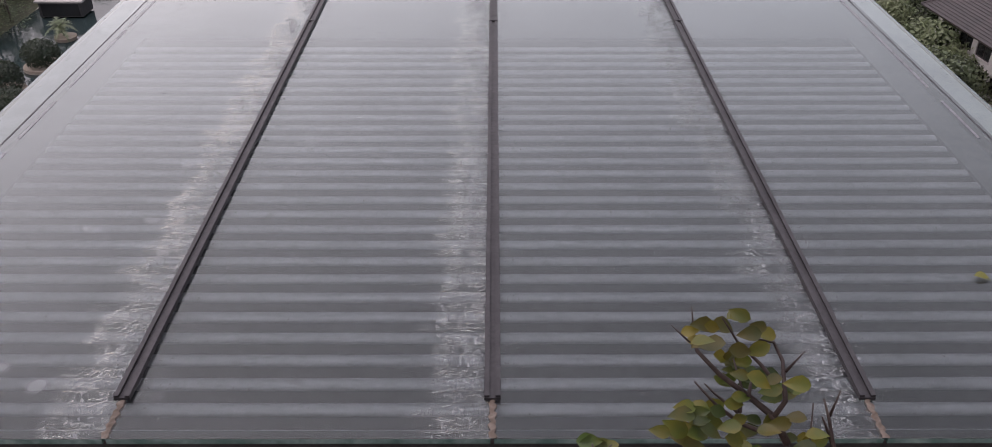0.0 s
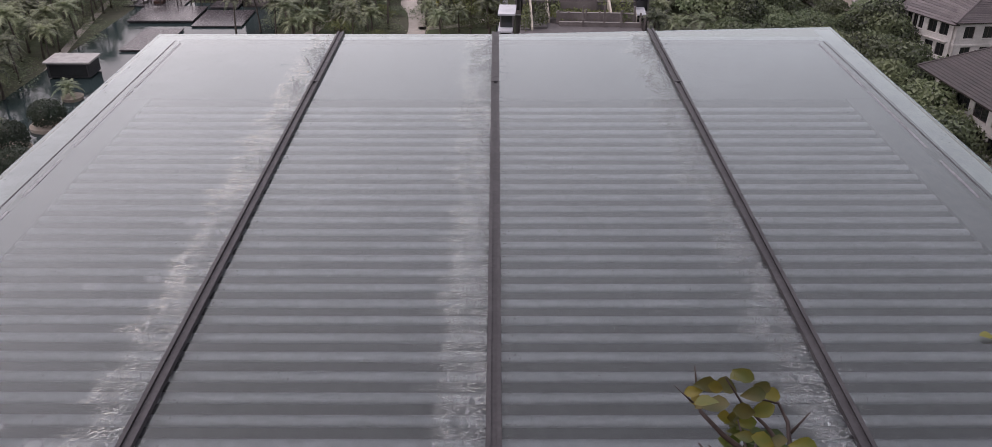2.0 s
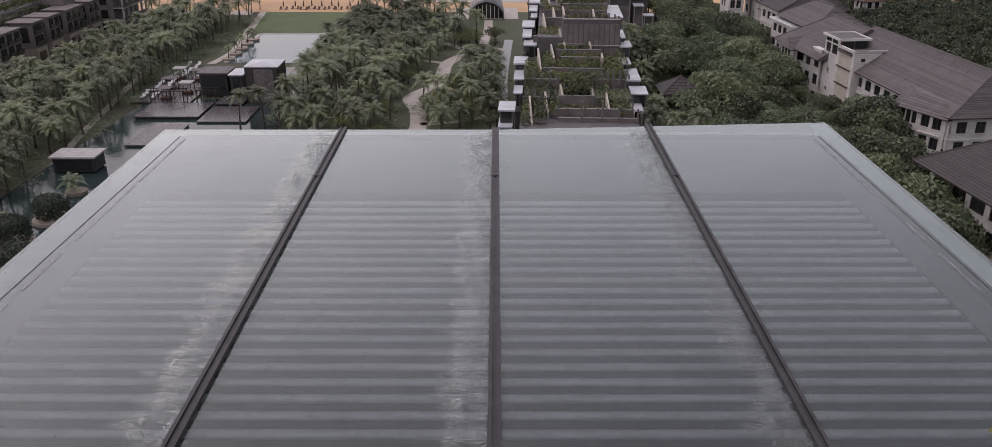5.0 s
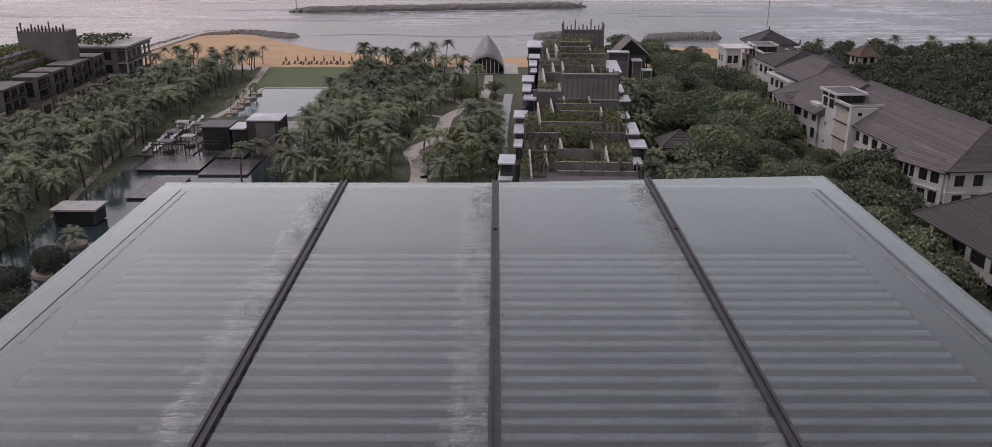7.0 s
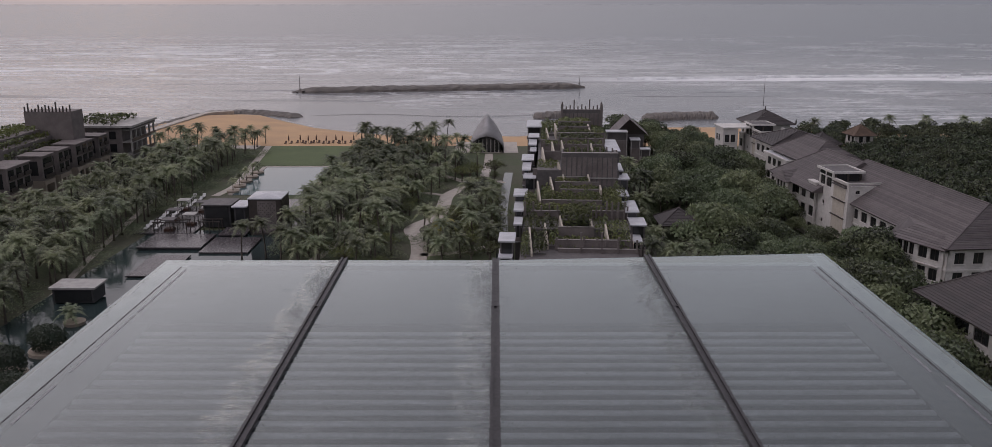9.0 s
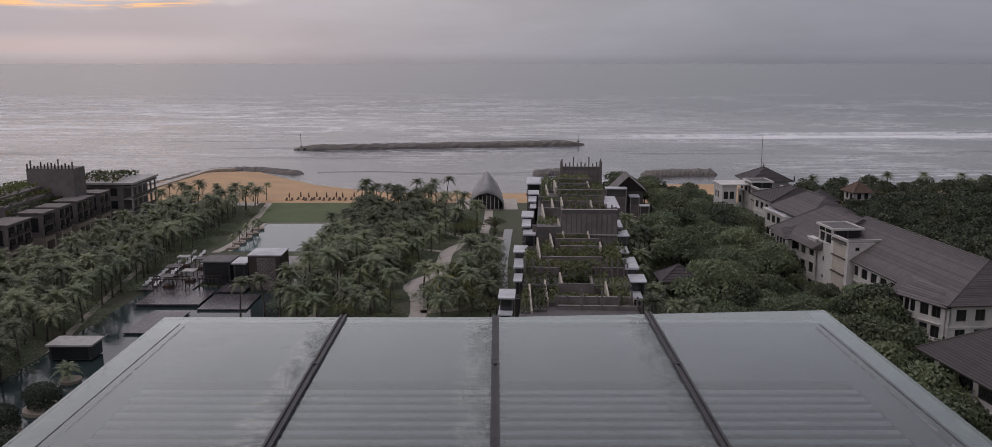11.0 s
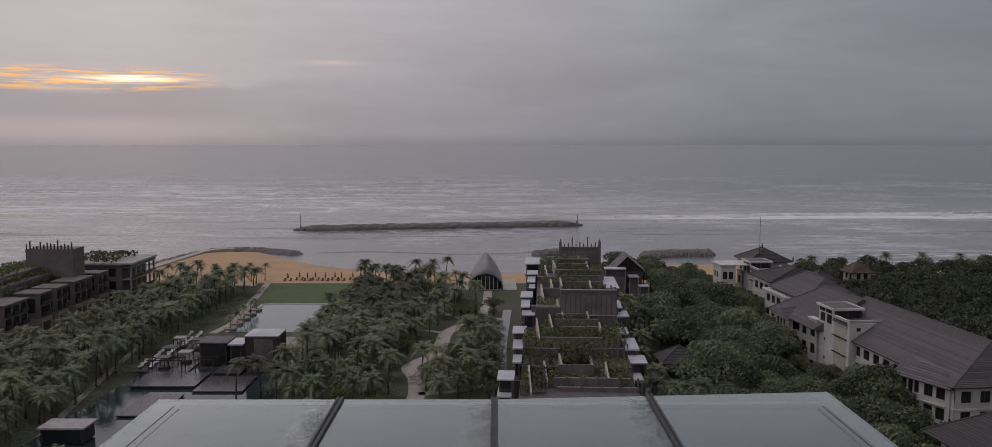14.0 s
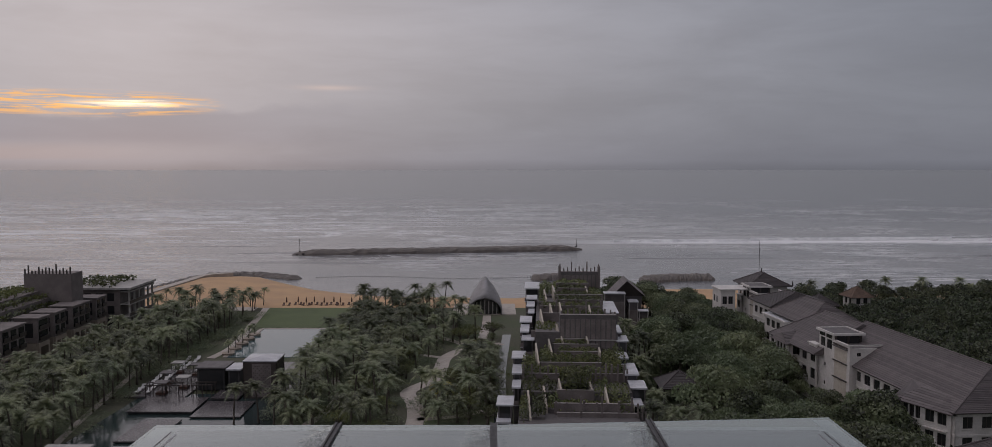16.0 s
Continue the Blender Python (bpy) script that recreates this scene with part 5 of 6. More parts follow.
part("roof_slab", boxed((-127.5, 266, 11.6, -108.5, 286.5, 12.2)), STONE_GREY, end_)
for z in (0, 3.7, 7.5):
    part("balcony_slab", boxed((-112, 267, z + 3.2, -108.9, 286, z + 3.5)), STONE_GREY, end_)
    part("balcony_rail", boxed((-109.1, 267, z + 3.5, -109, 286, z + 4.4)), FRAME, end_)
    for k in range(4):
        part("window", boxed((-126 + k * 3.4, 266.9, z + .6, -124 + k * 3.4, 266.97, z + 2.9)), PANE, end_)
for k in range(6):
    part("column", boxed((-109.7, 267.3 + k * 3.6, 0, -109.2, 267.8 + k * 3.6, 11.6)), STONE_GREY, end_)
for k, (x, y, z, l, d, h) in enumerate([(-123, 172, 9.6, 3, 30, 1.6), (-123, 204, 9.6, 2.5, 9, 1.6), (-123, 218, 9.6, 3, 28, 1.6), (-126, 182, 12.2, 3, 28, 1.4), (-126, 212, 12.2, 3, 33, 1.4), (-132, 182, 14.0, 6, 60, 1.8), (-126, 269, 12.2, 12, 14, 1.8)]):
    hd = new("hedge", hedge_mesh("hedge", l, d, h, 90 + k, 5.0, 0.4))
    hd.location = (x, y, z)
    tagged(hd, "loose green shrubs on a planted roof", "hedge", "terrace planting")

# ---- the chapel: a pointed shell ----
chapel = thing("chapel", pose(-3.2, 289.5, 0), "grey pointed shell-shaped chapel with a glazed arched front", "chapel")
bm = bmesh.new()
secs = [(0.0, 5.4, 5.6), (1.2, 5.5, 7.0), (2.6, 5.5, 8.6), (4.2, 5.4, 10.0), (6.0, 5.3, 11.2), (7.6, 5.0, 11.8), (10, 4.2, 10.3), (13, 2.8, 7.0), (16, 1.0, 2.5)]
rings = []
for y, hw, h in secs:
    ring = []
    for k in range(17):
        t = k / 16 * 2 - 1
        zz = h * (1 - abs(t)) ** 0.9
        R = (hw * hw + h * h) / (2 * hw)
        xx = math.copysign(math.sqrt(max(R * R - zz * zz, 0)) - (R - hw), t) * (1.0 + 0.10 * math.sin(math.pi * zz / h))
        ring.append(bm.verts.new((xx, y, zz)))
    rings.append(ring)
for a, b in zip(rings, rings[1:]):
    for k in range(16):
        bm.faces.new((a[k], a[k + 1], b[k + 1], b[k]))
bmesh.ops.recalc_face_normals(bm, faces=bm.faces[:])
bmesh.ops.solidify(bm, geom=bm.faces[:], thickness=0.35)
part("shell_roof", bm, ZINC, chapel, "grey zinc shingle shell roof", smooth=True)
part("front_glazing", boxed((-4.4, 1.4, 0, 4.4, 1.45, 3.3), (-3.2, 1.4, 3.3, 3.2, 1.45, 4.6)), PANE, chapel)
for k in range(7):
    x = -3.9 + k * 1.3
    part("mullion", boxed((x - .1, 1.1, 0, x + .1, 1.38, 4.8 - abs(x) * .32)), WHITE, chapel)

# ---- pool pavilions and decks ----
screen = thing("screen_tower", pose(-52.8, 186.2, 0) @ Matrix.Diagonal((.9, .9, .875, 1)), "dark cube pavilion with perforated screens and a pale roof", "pavilion")
part("core", boxed((.4, .4, 0, 7.4, 7.6, 8.7)), STONE_GREY, screen)
part("roof", boxed((-.1, -.1, 9.0, 7.9, 8.1, 9.25)), WHITEROOF, screen, "pale flat roof")
bm = bmesh.new()
lo, hi = [bm.verts.new((x, y, 9.253)) for x, y in ((0.2, .2), (7.6, .2), (7.6, 7.8), (.2, 7.8))], bm.verts.new((3.9, 4.0, 9.9))
for k in range(4):
    bm.faces.new((lo[k], lo[(k + 1) % 4], hi))
part("roof_cap", bm, WHITEROOF, screen)
for m, L in ((pose(0, 0, 0), 7.8), (pose(0, 8, 0, 0, 0, -90), 8.0), (pose(7.8, 0, 0, 0, 0, 90), 8.0)):
    holes = []
    for i in range(9):
        for j in range(11):
            if (i + j) % 2 == 0:
                holes.append((.5 + i * .78, .5 + i * .78 + .42, .6 + j * .75, .6 + j * .75 + .42))
    o = part("perforated_screen", wall_with_openings(L, 9.0, 0.12, holes if L == 8.0 else []), FRAME, screen)
    o.matrix_basis = m
holes = []
for i in range(9):
    for j in range(14):
        if (i + j) % 2 == 0 or (i * 5 + j * 3) % 7 == 0:
            a, c = .18 + i * .46, .2 + j * .54 + (.06 if i % 3 == 0 else 0)
            holes.append((a, a + .27, c, c + .30))
o = part("lattice_panel", wall_with_openings(4.4, 8.0, 0.06, holes), CONCRETE, screen, "grey lattice panel with small openings")
o.matrix_basis = pose(2.1, -.07, .55)
for x0, y0, x1, y1, z, mt in [(-64.8, 191.8, -58.1, 198.5, 5.4, SLATE), (-57.9, 191.0, -54.6, 197.5, 5.2, WHITEROOF), (-74.2, 141.5, -66.5, 146.6, 3.0, STONE_GREY)]:
    k_ = thing("pool_kiosk", pose(x0, y0, 0), "flat-roofed dark pool kiosk on the wet deck", "kiosk")
    part("kiosk_wall", boxed((.4, .4, .3, x1 - x0 - .4, y1 - y0 - .4, z - .3)), DARKBOX, k_)
    part("flat_roof", boxed((0, 0, z - .3, x1 - x0, y1 - y0, z)), mt, k_)
    part("glazing", boxed((.8, .33, .5, x1 - x0 - .8, .38, z - .6)), PANE, k_)
for x0, y0, x1, y1, z in [(-72.6, 174.2, -59.6, 185, .7), (-59.2, 171.5, -49.4, 183, .45), (-67.5, 156, -60, 169.6, .5), (-59.2, 184.4, -53.4, 191.4, .6), (-78, 186.5, -65.2, 212, .35), (-52, 192, -43, 220, .3)]:
    d_ = thing("stone_deck", pose(x0, y0, 0), "wet dark stone deck by the water", "deck")
    part("slab", boxed((0, 0, z - .25, x1 - x0, y1 - y0, z)), DECK, d_)
    part("plinth", boxed((.3, .3, -.1, x1 - x0 - .3, y1 - y0 - .3, z - .25)), DARKBOX, d_)
for k, (x, y) in enumerate([(-71, 189), (-68, 194), (-73, 198), (-66, 201), (-69, 206), (-74, 208)]):
    g = thing("pool_cabana", pose(x, y, .35), "small cabana with pale flat canopy on slim posts", "cabana", "pool cabanas")
    part("canopy", boxed((-1.4, -1.4, 2.5, 1.4, 1.4, 2.65)), STONE_GREY if k % 2 else SLATE, g)
    for sx in (-1.25, 1.25):
        for sy in (-1.25, 1.25):
            part("post", boxed((sx - .06, sy - .06, 0, sx + .06, sy + .06, 2.5)), FRAME, g)
    part("day_bed", boxed((-1, -.9, 0, 1, .9, .5)), CANVAS, g)
TOWEL = surface("white_lounger_cushion", (0.62, 0.61, 0.60), (0.50, 0.49, 0.48), 0.8, 0.0, 2.0)
for k in range(22):
    col_, row_ = k % 2, k // 2
    l_ = thing("pool_lounger", pose(-76.4 + col_ * 2.0 + .35 * math.sin(k * 2.1), 190 + row_ * 3.3, .36 if row_ < 7 else .05, 0, 0, 8 * math.sin(k)), "white cushioned lounger beside the pool", "lounger", "pool loungers")
    part("cushion", boxed((-.4, -1.0, .3, .4, .5, .44)), TOWEL, l_)
    bm = boxed((-.4, .5, .3, .4, 1.15, .44))
    for v in bm.verts:
        if v.co.y > .8:
            v.co.z += .45
    part("backrest", bm, TOWEL, l_)
    for sx in (-.36, .28):
        for sy in (-.9, .35):
            part("leg", boxed((sx, sy, 0, sx + .08, sy + .08, .3)), FRAME, l_)
for x, y, l in ((-63.8, 187.4, 4.0), (-73.6, 186.9, 7.0)):
    pg = thing("pergola", pose(x, y, 0), "low dark pergola frame over the wet deck", "pergola", "deck pergolas")
    for dx in (0, l / 2, l):
        for dy in (0, 2.4):
            part("post", boxed((dx - .09, dy - .09, 0, dx + .09, dy + .09, 2.6)), FRAME, pg)
    for dy in (0, 2.4):
        part("beam", boxed((-.3, dy - .08, 2.6, l + .3, dy + .08, 2.82)), FRAME, pg)
tagged(part("beach_terrace", polygon([(-113, 297), (-80.5, 297), (-80.5, 304), (-113, 305)], -.1, .14), PATHSTONE), "pale paved terrace where the garden meets the beach", "terrace", kind="structure")
for x, y in [(-68.6, 229 + k * 6.4) for k in range(5)] + [(-65.9, 132.3), (-70.5, 117.5)]:
    b_ = thing("planter_island", pose(x, y, 0), "round stone planter island at the water's edge", "planter", "pool planters")
    bm = bmesh.new()
    bmesh.ops.create_cone(bm, cap_ends=True, segments=14, radius1=1.5, radius2=1.7, depth=.7, matrix=Matrix.Translation((0, 0, .3)))
    part("kerb", bm, STONE, b_)
for k, (x, y, r) in enumerate([(-64.5, 121, 2.6), (-66, 112, 2.8), (-61, 104, 2.6)]):
    s_ = thing("clipped_shrub", pose(x, y, 0), "dark rounded shrub in a stone ring in the pond", "shrub", "pond shrubs")
    part("leaf_ball", leaf_mesh("leaf_ball", [((0, 0, r * .85), (r, r, r * .8)), ((.3, 0, r * .5), (r * .9, r * .95, r * .6))], 4200, .15, DARKLEAF, 200 + k), None, s_)
    bm = bmesh.new()
    bmesh.ops.create_cone(bm, cap_ends=True, segments=18, radius1=r * 1.05, radius2=r * 1.05, depth=.8, matrix=Matrix.Translation((0, 0, .2)))
    part("stone_ring", bm, STONE, s_)

# ---- beach furniture ----
for k in range(11):
    x, y = -72 + k * 3.1 + (0.6 if k % 3 else 0), 309 + (k % 2) * 1.5
    u_ = thing("beach_umbrella", pose(x, y, -0.05), "folded brown beach umbrella on the sand", "umbrella", "beach umbrellas")
    bm = bmesh.new()
    limb(bm, [(0, 0, -0.3), (0, 0, 1.6), (0, 0, 3.1)], [.05, .05, .03])
    part("pole", bm, FRAME, u_)
    bm = bmesh.new()
    limb(bm, [(0, 0, 1.1), (0, 0, 1.5), (0, 0, 2.4), (0, 0, 3.0)], [.30, .26, .18, .04], 8)
    part("folded_canopy", bm, CANVAS, u_)
    for s in (-1.0, 0.9):
        l_ = thing("sun_lounger", pose(x + s, y - .4, -0.05), "low brown sun lounger on the sand", "lounger", "beach loungers")
        part("bed", boxed((-.35, -1, .28, .35, .5, .42)), CANVAS, l_)
        bm = boxed((-.35, .5, .30, .35, 1.15, .42))
        for v in bm.verts:
            if v.co.y > .8:
                v.co.z += .5
        part("backrest", bm, CANVAS, l_)
        part("frame", boxed((-.33, -.9, -.1, -.25, -.8, .28), (.25, -.9, -.1, .33, -.8, .28), (-.33, .35, -.1, -.25, .45, .28), (.25, .35, -.1, .33, .45, .28)), FRAME, l_)
bm = bmesh.new()
for k in range(90):
    bmesh.ops.create_icosphere(bm, subdivisions=1, radius=.28, matrix=Matrix.Translation((-78 + k * 1.25, 392 + 4 * math.sin(k * .09), -1.15)))
tagged(part("buoy_line", bm, DARKBOX), "line of small dark buoys on the water", "buoys", kind="stuff")
for x, y, h in ((-106, 487.5, 7), (47, 514, 5)):
    mk = part("marker_pole", boxed((-.12, -.12, 0, .12, .12, h), (-.4, -.4, 0, .4, .4, .5)), FRAME)
    mk.location = (x, y, .5)
    tagged(mk, "thin dark marker pole on the rocks", "pole")
mast_ = part("radio_mast", boxed((-.05, -.05, 0, .05, .05, 11), (-.5, -.5, 0, .5, .5, .2)), FRAME)
mast_.location = (77.5, 262, 15.4)
tagged(mast_, "thin radio mast on the hotel roof", "mast")

# ---- trees ----
rnd = random.Random(11)
palms = [palm(20 + k, h) for k, h in enumerate((5.6, 6.6, 7.8, 4.8))]
CLEAR = [(-77.5, -48, 224, 304), (-66, -43.5, 170, 200), (-63, -54, 198, 214), (-18.5, -13, 158, 172), (-21, -15.5, 172, 200), (-16, -10.5, 200, 230), (-10, 1, 229, 243), (-19.5, -9.5, 184, 214), (-15, -4, 208, 242), (-5, -1, 243, 290), (-10, 4, 254, 320),
         (-75, -38, 60, 171), (-78.5, -62, 171, 213), (-52, -44, 192, 218), (-125, -103, 195, 300)]
spots = []


def scatter(x0, x1, y0, y1, gap, count, shift=0.0, spans=CLEAR, keep=1.0):
    out = []
    tries = 0
    while len(out) < count and tries < count * 40:
        tries += 1
        y = rnd.uniform(y0, y1)
        x = rnd.uniform(x0, x1) + shift * (y - y0)
        if inside(x, y, spans) or any((x - a) ** 2 + (y - b) ** 2 < gap * gap for a, b in spots):
            continue
        spots.append((x, y))
        out.append((x, y))
    return out


def plant(kinds, where, lo=0.85, hi=1.15, z=0.0):
    for x, y in where:
        k = rnd.choice(kinds)
        s = rnd.uniform(lo, hi)
        if 54 < x < 68 and 136 < y < 186:
            s *= 1.05 if 147 < y < 155 and x > 62.5 else 0.6
        o = copy_thing(k, pose(0, 0, 0))
        o.matrix_basis = pose(x, y, z, 0, 0, rnd.uniform(0, 360)) @ Matrix.Diagonal((s, s, s, 1))


def grove(name, kinds, where, lo, hi, label):
    """Many palms of the given kinds, their trunks and crowns joined into one mesh each."""
    for piece, material in (("trunk", BARK), ("crown", FROND)):
        V, F, base = [], [], 0
        pick = random.Random(31)
        for x, y in where:
            k, s, a = pick.choice(kinds), pick.uniform(lo, hi), pick.uniform(0, 6.283)
            me = next(o for o in k.children if o.name.startswith(piece)).data
            co = np.empty(len(me.vertices) * 3)
            me.vertices.foreach_get("co", co)
            co = co.reshape(-1, 3) * s
            V.append(np.stack([co[:, 0] * math.cos(a) - co[:, 1] * math.sin(a) + x, co[:, 0] * math.sin(a) + co[:, 1] * math.cos(a) + y, co[:, 2]], 1))
            F += [[i + base for i in p.vertices] for p in me.polygons]
            base += len(co)
        me = bpy.data.meshes.new(name)
        me.from_pydata(np.concatenate(V).tolist(), [], F)
        me.materials.append(material)
        if piece == "trunk":
            root = tagged(new(name, me), label, "palms", kind="stuff")
        else:
            part("crown", me, material, root)


# avenues in rows, then the loose groves
rows_ = []
for x0, y0, x1, y1, n in [(-81, 140, -91, 215, 15), (-80, 176, -81, 220, 9), (-87, 138, -96, 215, 14), (-76.5, 150, -84, 190, 7), (-80, 225, -80.5, 300, 13), (-84.5, 222, -86, 296, 12), (-92, 215, -92, 292, 11), (-98, 225, -98, 290, 9)]:
    rows_ += [(x0 + (x1 - x0) * k / (n - 1) + rnd.uniform(-.7, .7), y0 + (y1 - y0) * k / (n - 1) + rnd.uniform(-1, 1)) for k in range(n)]
spots += rows_
plant(palms, rows_)
plant(palms, scatter(-45, -22, 160, 232, 3.2, 66))
grove("palm_grove", palms, scatter(-45, -22, 232, 300, 3.2, 62), .85, 1.15, "grove of coconut palms between pool and chapel")
plant(palms, scatter(-22, -1, 165, 286, 3.7, 44))
grove("palm_grove", palms, scatter(-108, -80, 150, 290, 3.4, 90), .85, 1.15, "grove of coconut palms beside the hotel wing")
plant(palms, scatter(-98, -76.5, 100, 165, 3.2, 48))
plant([palms[2]], [(-20.6, 303.5), (-17.0, 304.5), (-101, 306), (-97, 308), (-92, 307), (-88, 308), (-84, 307), (-80, 309), (-106, 305), (-112, 304)][2:], .6, .78)
plant([palms[2]], [(-20.6, 303.5), (-17.0, 304.5)], .95, 1.05)
plant(palms, [(-49, 166), (-45, 168.5), (-41.5, 166), (-38, 170), (-41, 174), (-36, 175)], .8, 1.0)
plant([palms[3]], [(-68.6, 229 + 6.4 * k) for k in range(5)], .5, .65, .6)
plant([palms[3]], [(-65.9, 132.3), (-70.5, 117.5)], .78, .85, -1.6)
gold = palm(40, 4.2, FROND_YELLOW, 2.8, "young palm with yellow fronds beside the path")
plant([gold], [(-11.6, 180.5), (-9.6, 181.6), (-12.6, 183)], .8, 1.0)
bushes = [broad_tree(60 + k, 4.6, 3.2, HEDGE, 800, "low bushy garden tree beside the paths") for k in range(2)]
plant(bushes, scatter(-44, -20, 160, 290, 3.4, 50) + scatter(-10, 0, 165, 284, 3.0, 34) + scatter(-112, -88, 120, 290, 4.0, 46), .6, 1.1)
trees = [broad_tree(70 + k, h, r) for k, (h, r) in enumerate(((9.5, 5.6), (11, 6.4), (8, 4.8)))]
HOUSES = [(66, 92, 134, 204), (64, 72, 168, 190), (56, 82, 80, 118), (69, 93, 210, 242), (66, 86, 243, 280), (31, 46, 164, 195), (90, 104, 260, 274), (126, 142, 298, 314), (30, 50, 228, 280), (68, 82, 204, 242)]
plant(trees, scatter(39, 59, 120, 292, 4.9, 105, 0.0, HOUSES), .8, 1.15)
plant(trees, scatter(46, 66.5, 98, 172, 4.4, 46, 0.0, HOUSES), .75, 1.05)
plant(trees, [(72.3 - .09 * (y - 138.5) - 6.4, y) for y in range(149, 169, 3)], .9, 1.0)
plant(trees, scatter(56, 70, 180, 290, 5.2, 30, 0.0, HOUSES), .6, .9)
plant(palms, scatter(29.5, 39, 150, 290, 3.2, 24, 0.0, HOUSES), .9, 1.2)
plant(palms, [(x, 322 + rnd.uniform(-6, 6)) for x in (100, 112, 120, 141, 152, 166, 171, 176, 184, 190, 198, 205)], .8, 1.1)
for k in palms + bushes + trees + [gold]:
    for o in (*k.children_recursive, k):
        bpy.data.objects.remove(o)


def far_wood(name, where, seed, label, size=.36):
    """Many crowns in one mesh."""
    rnd2 = np.random.RandomState(seed)
    lobes = []
    for x, y in where:
        r = rnd2.uniform(3.2, 5.2)
        h = rnd2.uniform(2.6, 4.8)
        for k in range(5):
            a = rnd2.uniform(0, 6.28)
            d = r * rnd2.uniform(.1, .75)
            lobes.append(((x + d * math.cos(a), y + d * math.sin(a), h - d * .3 + rnd2.uniform(-.6, .6)), (r * .52, r * .52, r * .48)))
        lobes.append(((x, y, h * .45), (r * .8, r * .8, h * .5)))
    ob = new(name, leaf_mesh(name, lobes, len(where) * 900, size, LEAF, seed))
    return tagged(ob, label, "trees", kind="stuff")


far_wood("far_wood", scatter(92, 215, 165, 326, 6.2, 330, 0.0, HOUSES), 5, "dense dark green wood along the shore")
far_wood("far_wood", scatter(-230, -136, 200, 318, 8, 90, 0.0, HOUSES), 6, "dark trees behind the garden wing")
far_wood("undergrowth", [(x, y) for x, y in scatter(-106, -77, 105, 292, 2.6, 170) + scatter(-44, -22, 160, 296, 1.8, 110) + scatter(-22, -1, 165, 286, 2.2, 40) + scatter(29, 41, 148, 228, 2.0, 70, 0.0, HOUSES)], 7, "low dark planting under the palms", .17) .scale = (1, 1, .32)


# ---- the shrub in the planter below the camera, and things on the glass ----
planter = thing("balcony_planter", pose(0.0, 0.75, 48.3), "long dark planter box on the balcony slab", "planter")
part("trough", boxed((-1.6, 0.0, 0.0, 1.6, 0.38, 0.38)), DARKBOX, planter)
part("soil", boxed((-1.56, 0.04, 0.38, 1.56, 0.34, 0.41)), BARK, planter)


def leaf_blade(V, F, base, along, up, length, width, fold=0.38):
    """An oval pointed leaf, folded a little along its rib."""
    side = along.cross(up).normalized()
    i = len(V)
    prof = [(0.0, 0.0), (0.14, 0.62), (0.36, 1.0), (0.62, 0.82), (0.84, 0.40), (1.0, 0.0)]
    for t, w_ in prof:
        c = base + along * (length * t) - up * (length * 0.22 * t * t)
        V += [c, c + side * (width * w_ / 2) + up * fold * width * w_ / 2, c - side * (width * w_ / 2) + up * fold * width * w_ / 2]
    for k in range(len(prof) - 1):
        a, b = i + 3 * k, i + 3 * k + 3
        F += [(a, b, b + 1, a + 1), (a, a + 2, b + 2, b)]


def bougainvillea(seed, stems, leaf_at, label):
    root = thing("balcony_shrub", pose(0, 0, 0), label, "shrub", "balcony shrubs")
    for pts, r0 in stems:
        bm = bmesh.new()
        n = len(pts)
        limb(bm, pts, [r0 * 1.35 * (1 - 0.65 * k / (n - 1)) for k in range(n)], 6)
        part("stem", bm, TWIG, root, smooth=True)
    r = random.Random(seed)
    for p, ang, L in leaf_at:
        V, F = [], []
        along = Vector((math.cos(ang), 0.35 * r.uniform(-1, 1), math.sin(ang))).normalized()
        up = Vector((r.uniform(-.5, .5), r.uniform(-.9, -.1), 0.8)).normalized()
        up = (up - along * up.dot(along)).normalized()
        leaf_blade(V, F, Vector(p), along, up, L, L * 0.64)
        me = bpy.data.meshes.new("leaf")
        me.from_pydata([tuple(v) for v in V], [], F)
        me.materials.append(VINE)
        me.shade_smooth()
        part("leaf", me, VINE, root)
    return root


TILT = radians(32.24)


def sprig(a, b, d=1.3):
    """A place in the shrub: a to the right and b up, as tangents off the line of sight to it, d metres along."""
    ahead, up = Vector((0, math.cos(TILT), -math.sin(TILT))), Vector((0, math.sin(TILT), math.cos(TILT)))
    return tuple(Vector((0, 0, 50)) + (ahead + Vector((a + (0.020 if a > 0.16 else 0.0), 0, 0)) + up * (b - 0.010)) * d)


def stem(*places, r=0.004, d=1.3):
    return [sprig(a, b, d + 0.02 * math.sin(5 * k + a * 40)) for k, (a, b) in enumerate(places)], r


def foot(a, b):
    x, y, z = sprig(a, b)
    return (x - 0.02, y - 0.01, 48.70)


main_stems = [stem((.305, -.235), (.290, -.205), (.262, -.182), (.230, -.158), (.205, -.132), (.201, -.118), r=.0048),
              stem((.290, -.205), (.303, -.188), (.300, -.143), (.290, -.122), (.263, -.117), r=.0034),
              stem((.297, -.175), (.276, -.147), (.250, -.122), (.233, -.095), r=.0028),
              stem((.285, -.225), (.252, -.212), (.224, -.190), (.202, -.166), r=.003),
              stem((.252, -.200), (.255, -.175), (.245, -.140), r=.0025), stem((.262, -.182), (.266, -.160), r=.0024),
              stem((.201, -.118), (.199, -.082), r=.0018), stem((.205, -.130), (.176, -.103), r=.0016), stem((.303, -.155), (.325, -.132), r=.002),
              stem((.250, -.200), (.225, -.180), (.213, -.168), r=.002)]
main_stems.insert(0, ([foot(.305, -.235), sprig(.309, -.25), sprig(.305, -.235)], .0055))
r6 = random.Random(9)
main_leaves = []
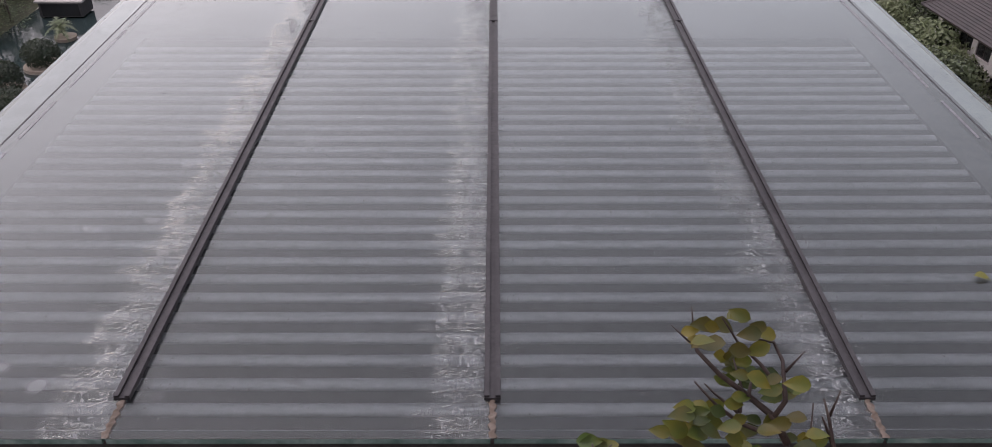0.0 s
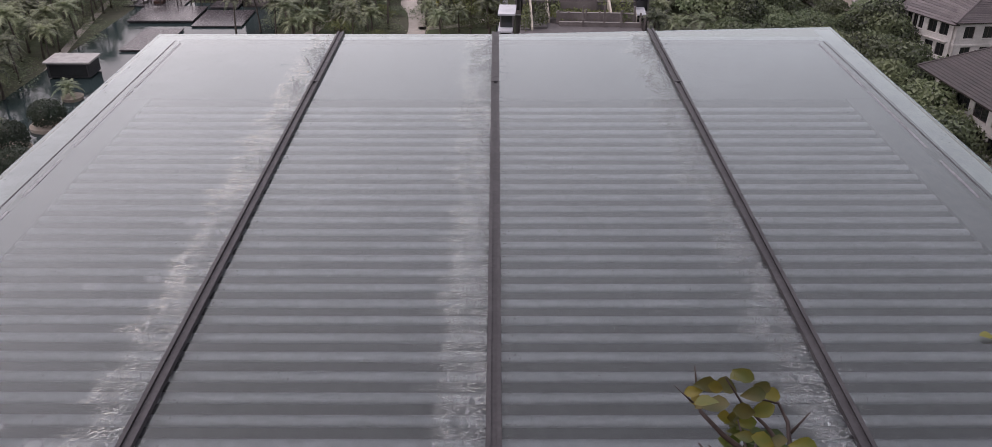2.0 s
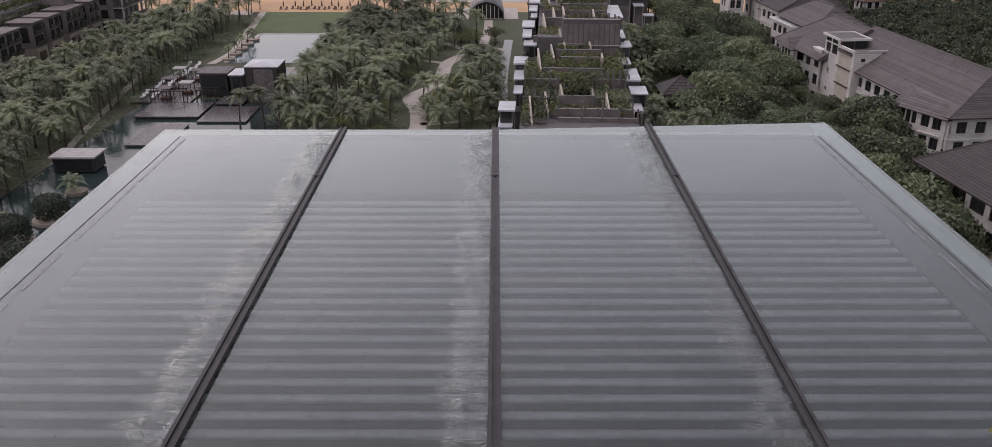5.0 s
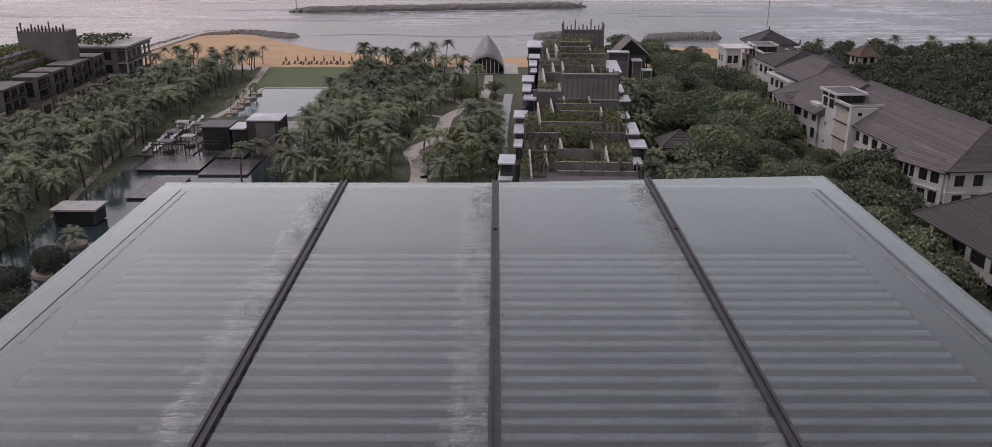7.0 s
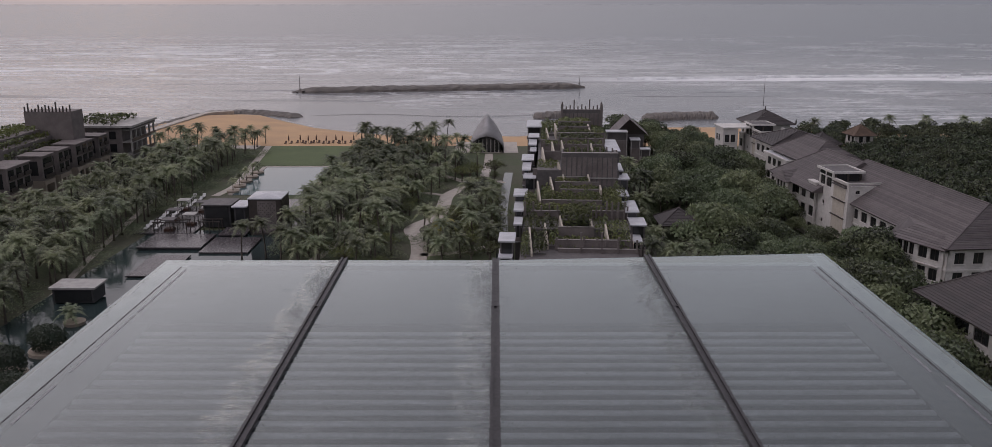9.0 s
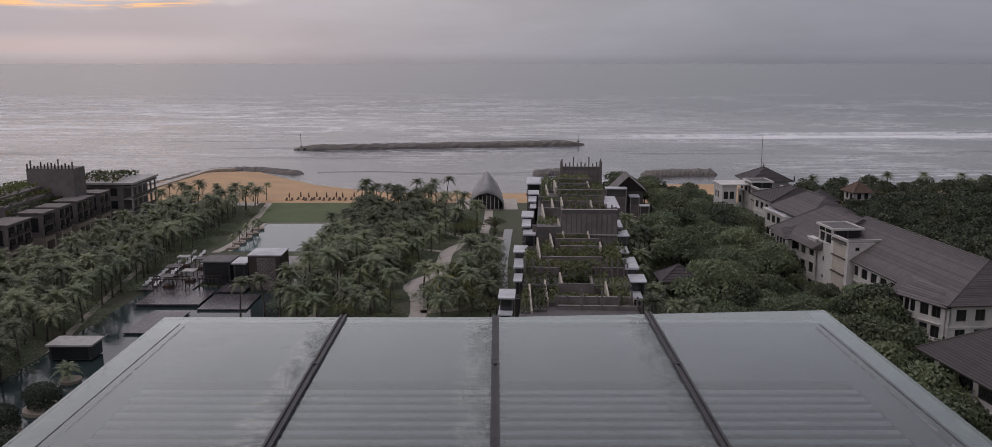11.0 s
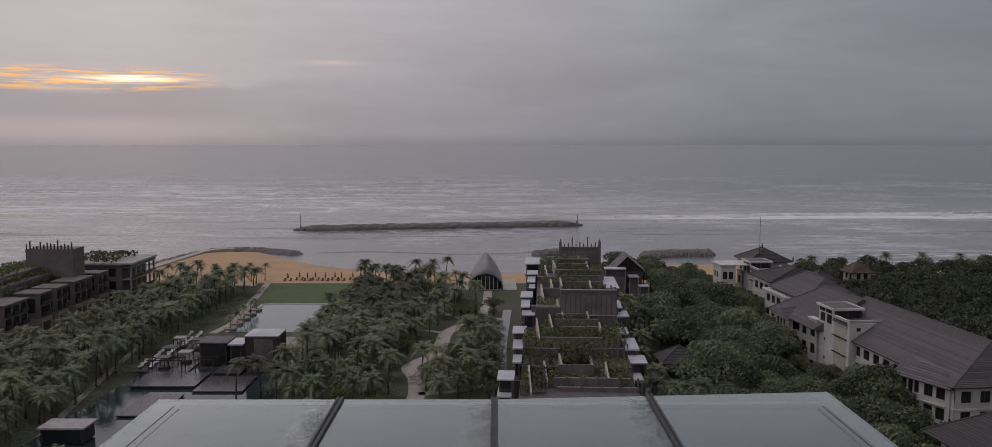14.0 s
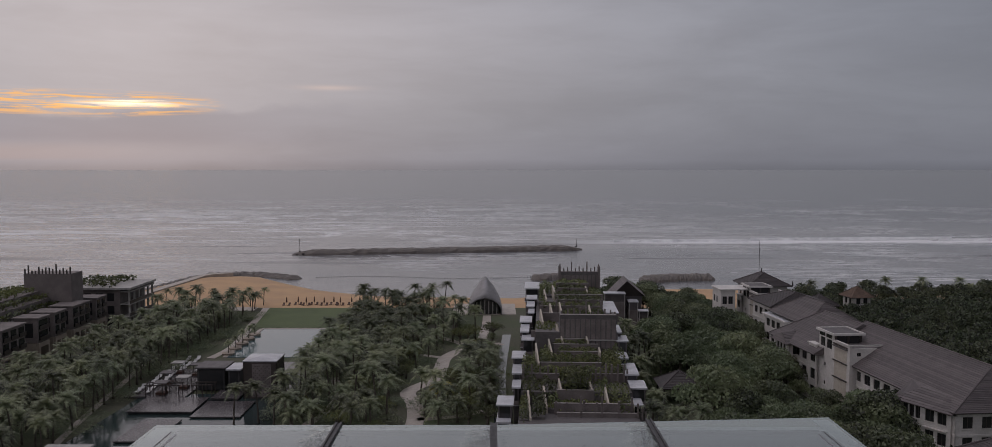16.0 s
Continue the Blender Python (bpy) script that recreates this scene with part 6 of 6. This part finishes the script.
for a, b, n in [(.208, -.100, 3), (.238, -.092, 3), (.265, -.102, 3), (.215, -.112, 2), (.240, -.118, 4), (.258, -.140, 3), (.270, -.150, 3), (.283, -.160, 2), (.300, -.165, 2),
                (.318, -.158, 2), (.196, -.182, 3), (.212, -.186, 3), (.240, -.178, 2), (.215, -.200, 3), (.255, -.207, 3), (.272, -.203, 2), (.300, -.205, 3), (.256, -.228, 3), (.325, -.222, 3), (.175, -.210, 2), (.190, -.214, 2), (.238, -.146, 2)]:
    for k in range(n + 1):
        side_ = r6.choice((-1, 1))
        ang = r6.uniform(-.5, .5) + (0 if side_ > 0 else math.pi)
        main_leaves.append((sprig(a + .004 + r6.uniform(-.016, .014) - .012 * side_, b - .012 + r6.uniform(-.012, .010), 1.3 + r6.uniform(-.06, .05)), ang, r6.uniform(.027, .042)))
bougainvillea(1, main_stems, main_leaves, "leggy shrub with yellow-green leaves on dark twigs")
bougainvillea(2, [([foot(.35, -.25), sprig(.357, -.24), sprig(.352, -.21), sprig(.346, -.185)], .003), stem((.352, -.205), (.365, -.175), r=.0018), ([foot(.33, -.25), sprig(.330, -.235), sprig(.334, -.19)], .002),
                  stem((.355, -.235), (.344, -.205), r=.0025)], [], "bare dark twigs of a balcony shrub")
low_leaves = []
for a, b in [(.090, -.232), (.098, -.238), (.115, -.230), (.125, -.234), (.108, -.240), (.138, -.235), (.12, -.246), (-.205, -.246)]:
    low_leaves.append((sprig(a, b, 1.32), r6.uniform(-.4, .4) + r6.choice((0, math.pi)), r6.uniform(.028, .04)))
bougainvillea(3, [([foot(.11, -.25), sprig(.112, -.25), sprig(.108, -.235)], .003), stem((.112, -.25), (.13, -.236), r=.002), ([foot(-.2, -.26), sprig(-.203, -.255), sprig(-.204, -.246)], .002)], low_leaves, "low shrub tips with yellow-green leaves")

V, F = [], []
leaf_blade(V, F, Vector((1.87, 2.86, GZ + .004)), Vector((1, -.35, .05)).normalized(), Vector((0, 0, 1)), .065, .05, .5)
me = bpy.data.meshes.new("fallen_leaf")
me.from_pydata([tuple(v) for v in V], [], F)
me.materials.append(FROND_YELLOW)
tagged(new("fallen_leaf", me), "curled yellow leaf lying on the wet glass", "leaf")

# rain drops standing on the glass, thickest along one side of each bar
rn = np.random.RandomState(3)
V, F = [], []


def drop(x, y, r):
    i = len(V)
    e = rn.uniform(.7, 1.5)
    for k in range(6):
        t = k * math.pi / 3
        V.append((x + r * math.cos(t), y + r * e * math.sin(t), GZ + .0005))
    for k in range(6):
        t = k * math.pi / 3 + .2
        V.append((x + .6 * r * math.cos(t), y + .6 * r * e * math.sin(t), GZ + r * .38))
    V.append((x, y, GZ + r * .5))
    for k in range(6):
        j = (k + 1) % 6
        F.extend([(i + k, i + j, i + 6 + j, i + 6 + k), (i + 6 + k, i + 6 + j, i + 12)])


for x0 in (*BARS,):
    for k in range(2300):
        off = abs(rn.normal()) * .085 + .035
        y = rn.uniform(2.05, 6.85)
        if noise.noise(Vector((x0 * 3 + off * 9, y * 3.2, 0))) < -.12 + off:
            continue
        drop(x0 - off, y, rn.uniform(.0022, .0065))
    for k in range(260):
        drop(x0 + .035 + abs(rn.normal()) * .05, rn.uniform(2.1, 6.85), rn.uniform(.002, .006))
for k in range(900):
    drop(rn.uniform(-2.6, 2.64), rn.uniform(2.02, 6.85), rn.uniform(.002, .006))
for k in range(180):
    drop(rn.choice((-2.6, 2.63)) + rn.normal() * .018, rn.uniform(2.02, 6.85), rn.uniform(.002, .007))
me = bpy.data.meshes.new("rain_drops")
me.from_pydata(V, [], F)
DROP = bpy.data.materials.new("clear_rain_water")
DROP.use_nodes = True
dn = Nodes(DROP.node_tree)
dg, dt, dm, df, do = (dn.add(k) for k in ("ShaderNodeBsdfGlossy", "ShaderNodeBsdfTransparent", "ShaderNodeMixShader", "ShaderNodeFresnel", "ShaderNodeOutputMaterial"))
dg.inputs["Roughness"].default_value, df.inputs["IOR"].default_value = 0.05, 1.6
dt.inputs[0].default_value = rgb(.93, .95, .95)
dn.put(dm.inputs[0], df.outputs[0])
dn.put(dm.inputs[1], dt.outputs[0])
dn.put(dm.inputs[2], dg.outputs[0])
# a share of white diffuse colour stands in for the drops' bright glints
dd, dx = dn.add("ShaderNodeBsdfDiffuse"), dn.add("ShaderNodeMixShader")
dd.inputs[0].default_value = rgb(.75, .78, .78)
dx.inputs[0].default_value = 0.16
dn.put(dx.inputs[1], dm.outputs[0])
dn.put(dx.inputs[2], dd.outputs[0])
dn.put(do.inputs[0], dx.outputs[0])
me.materials.append(DROP)
me.shade_smooth()
tagged(new("rain_drops", me), "clear rain drops beaded on the glass", "water drops", kind="stuff")
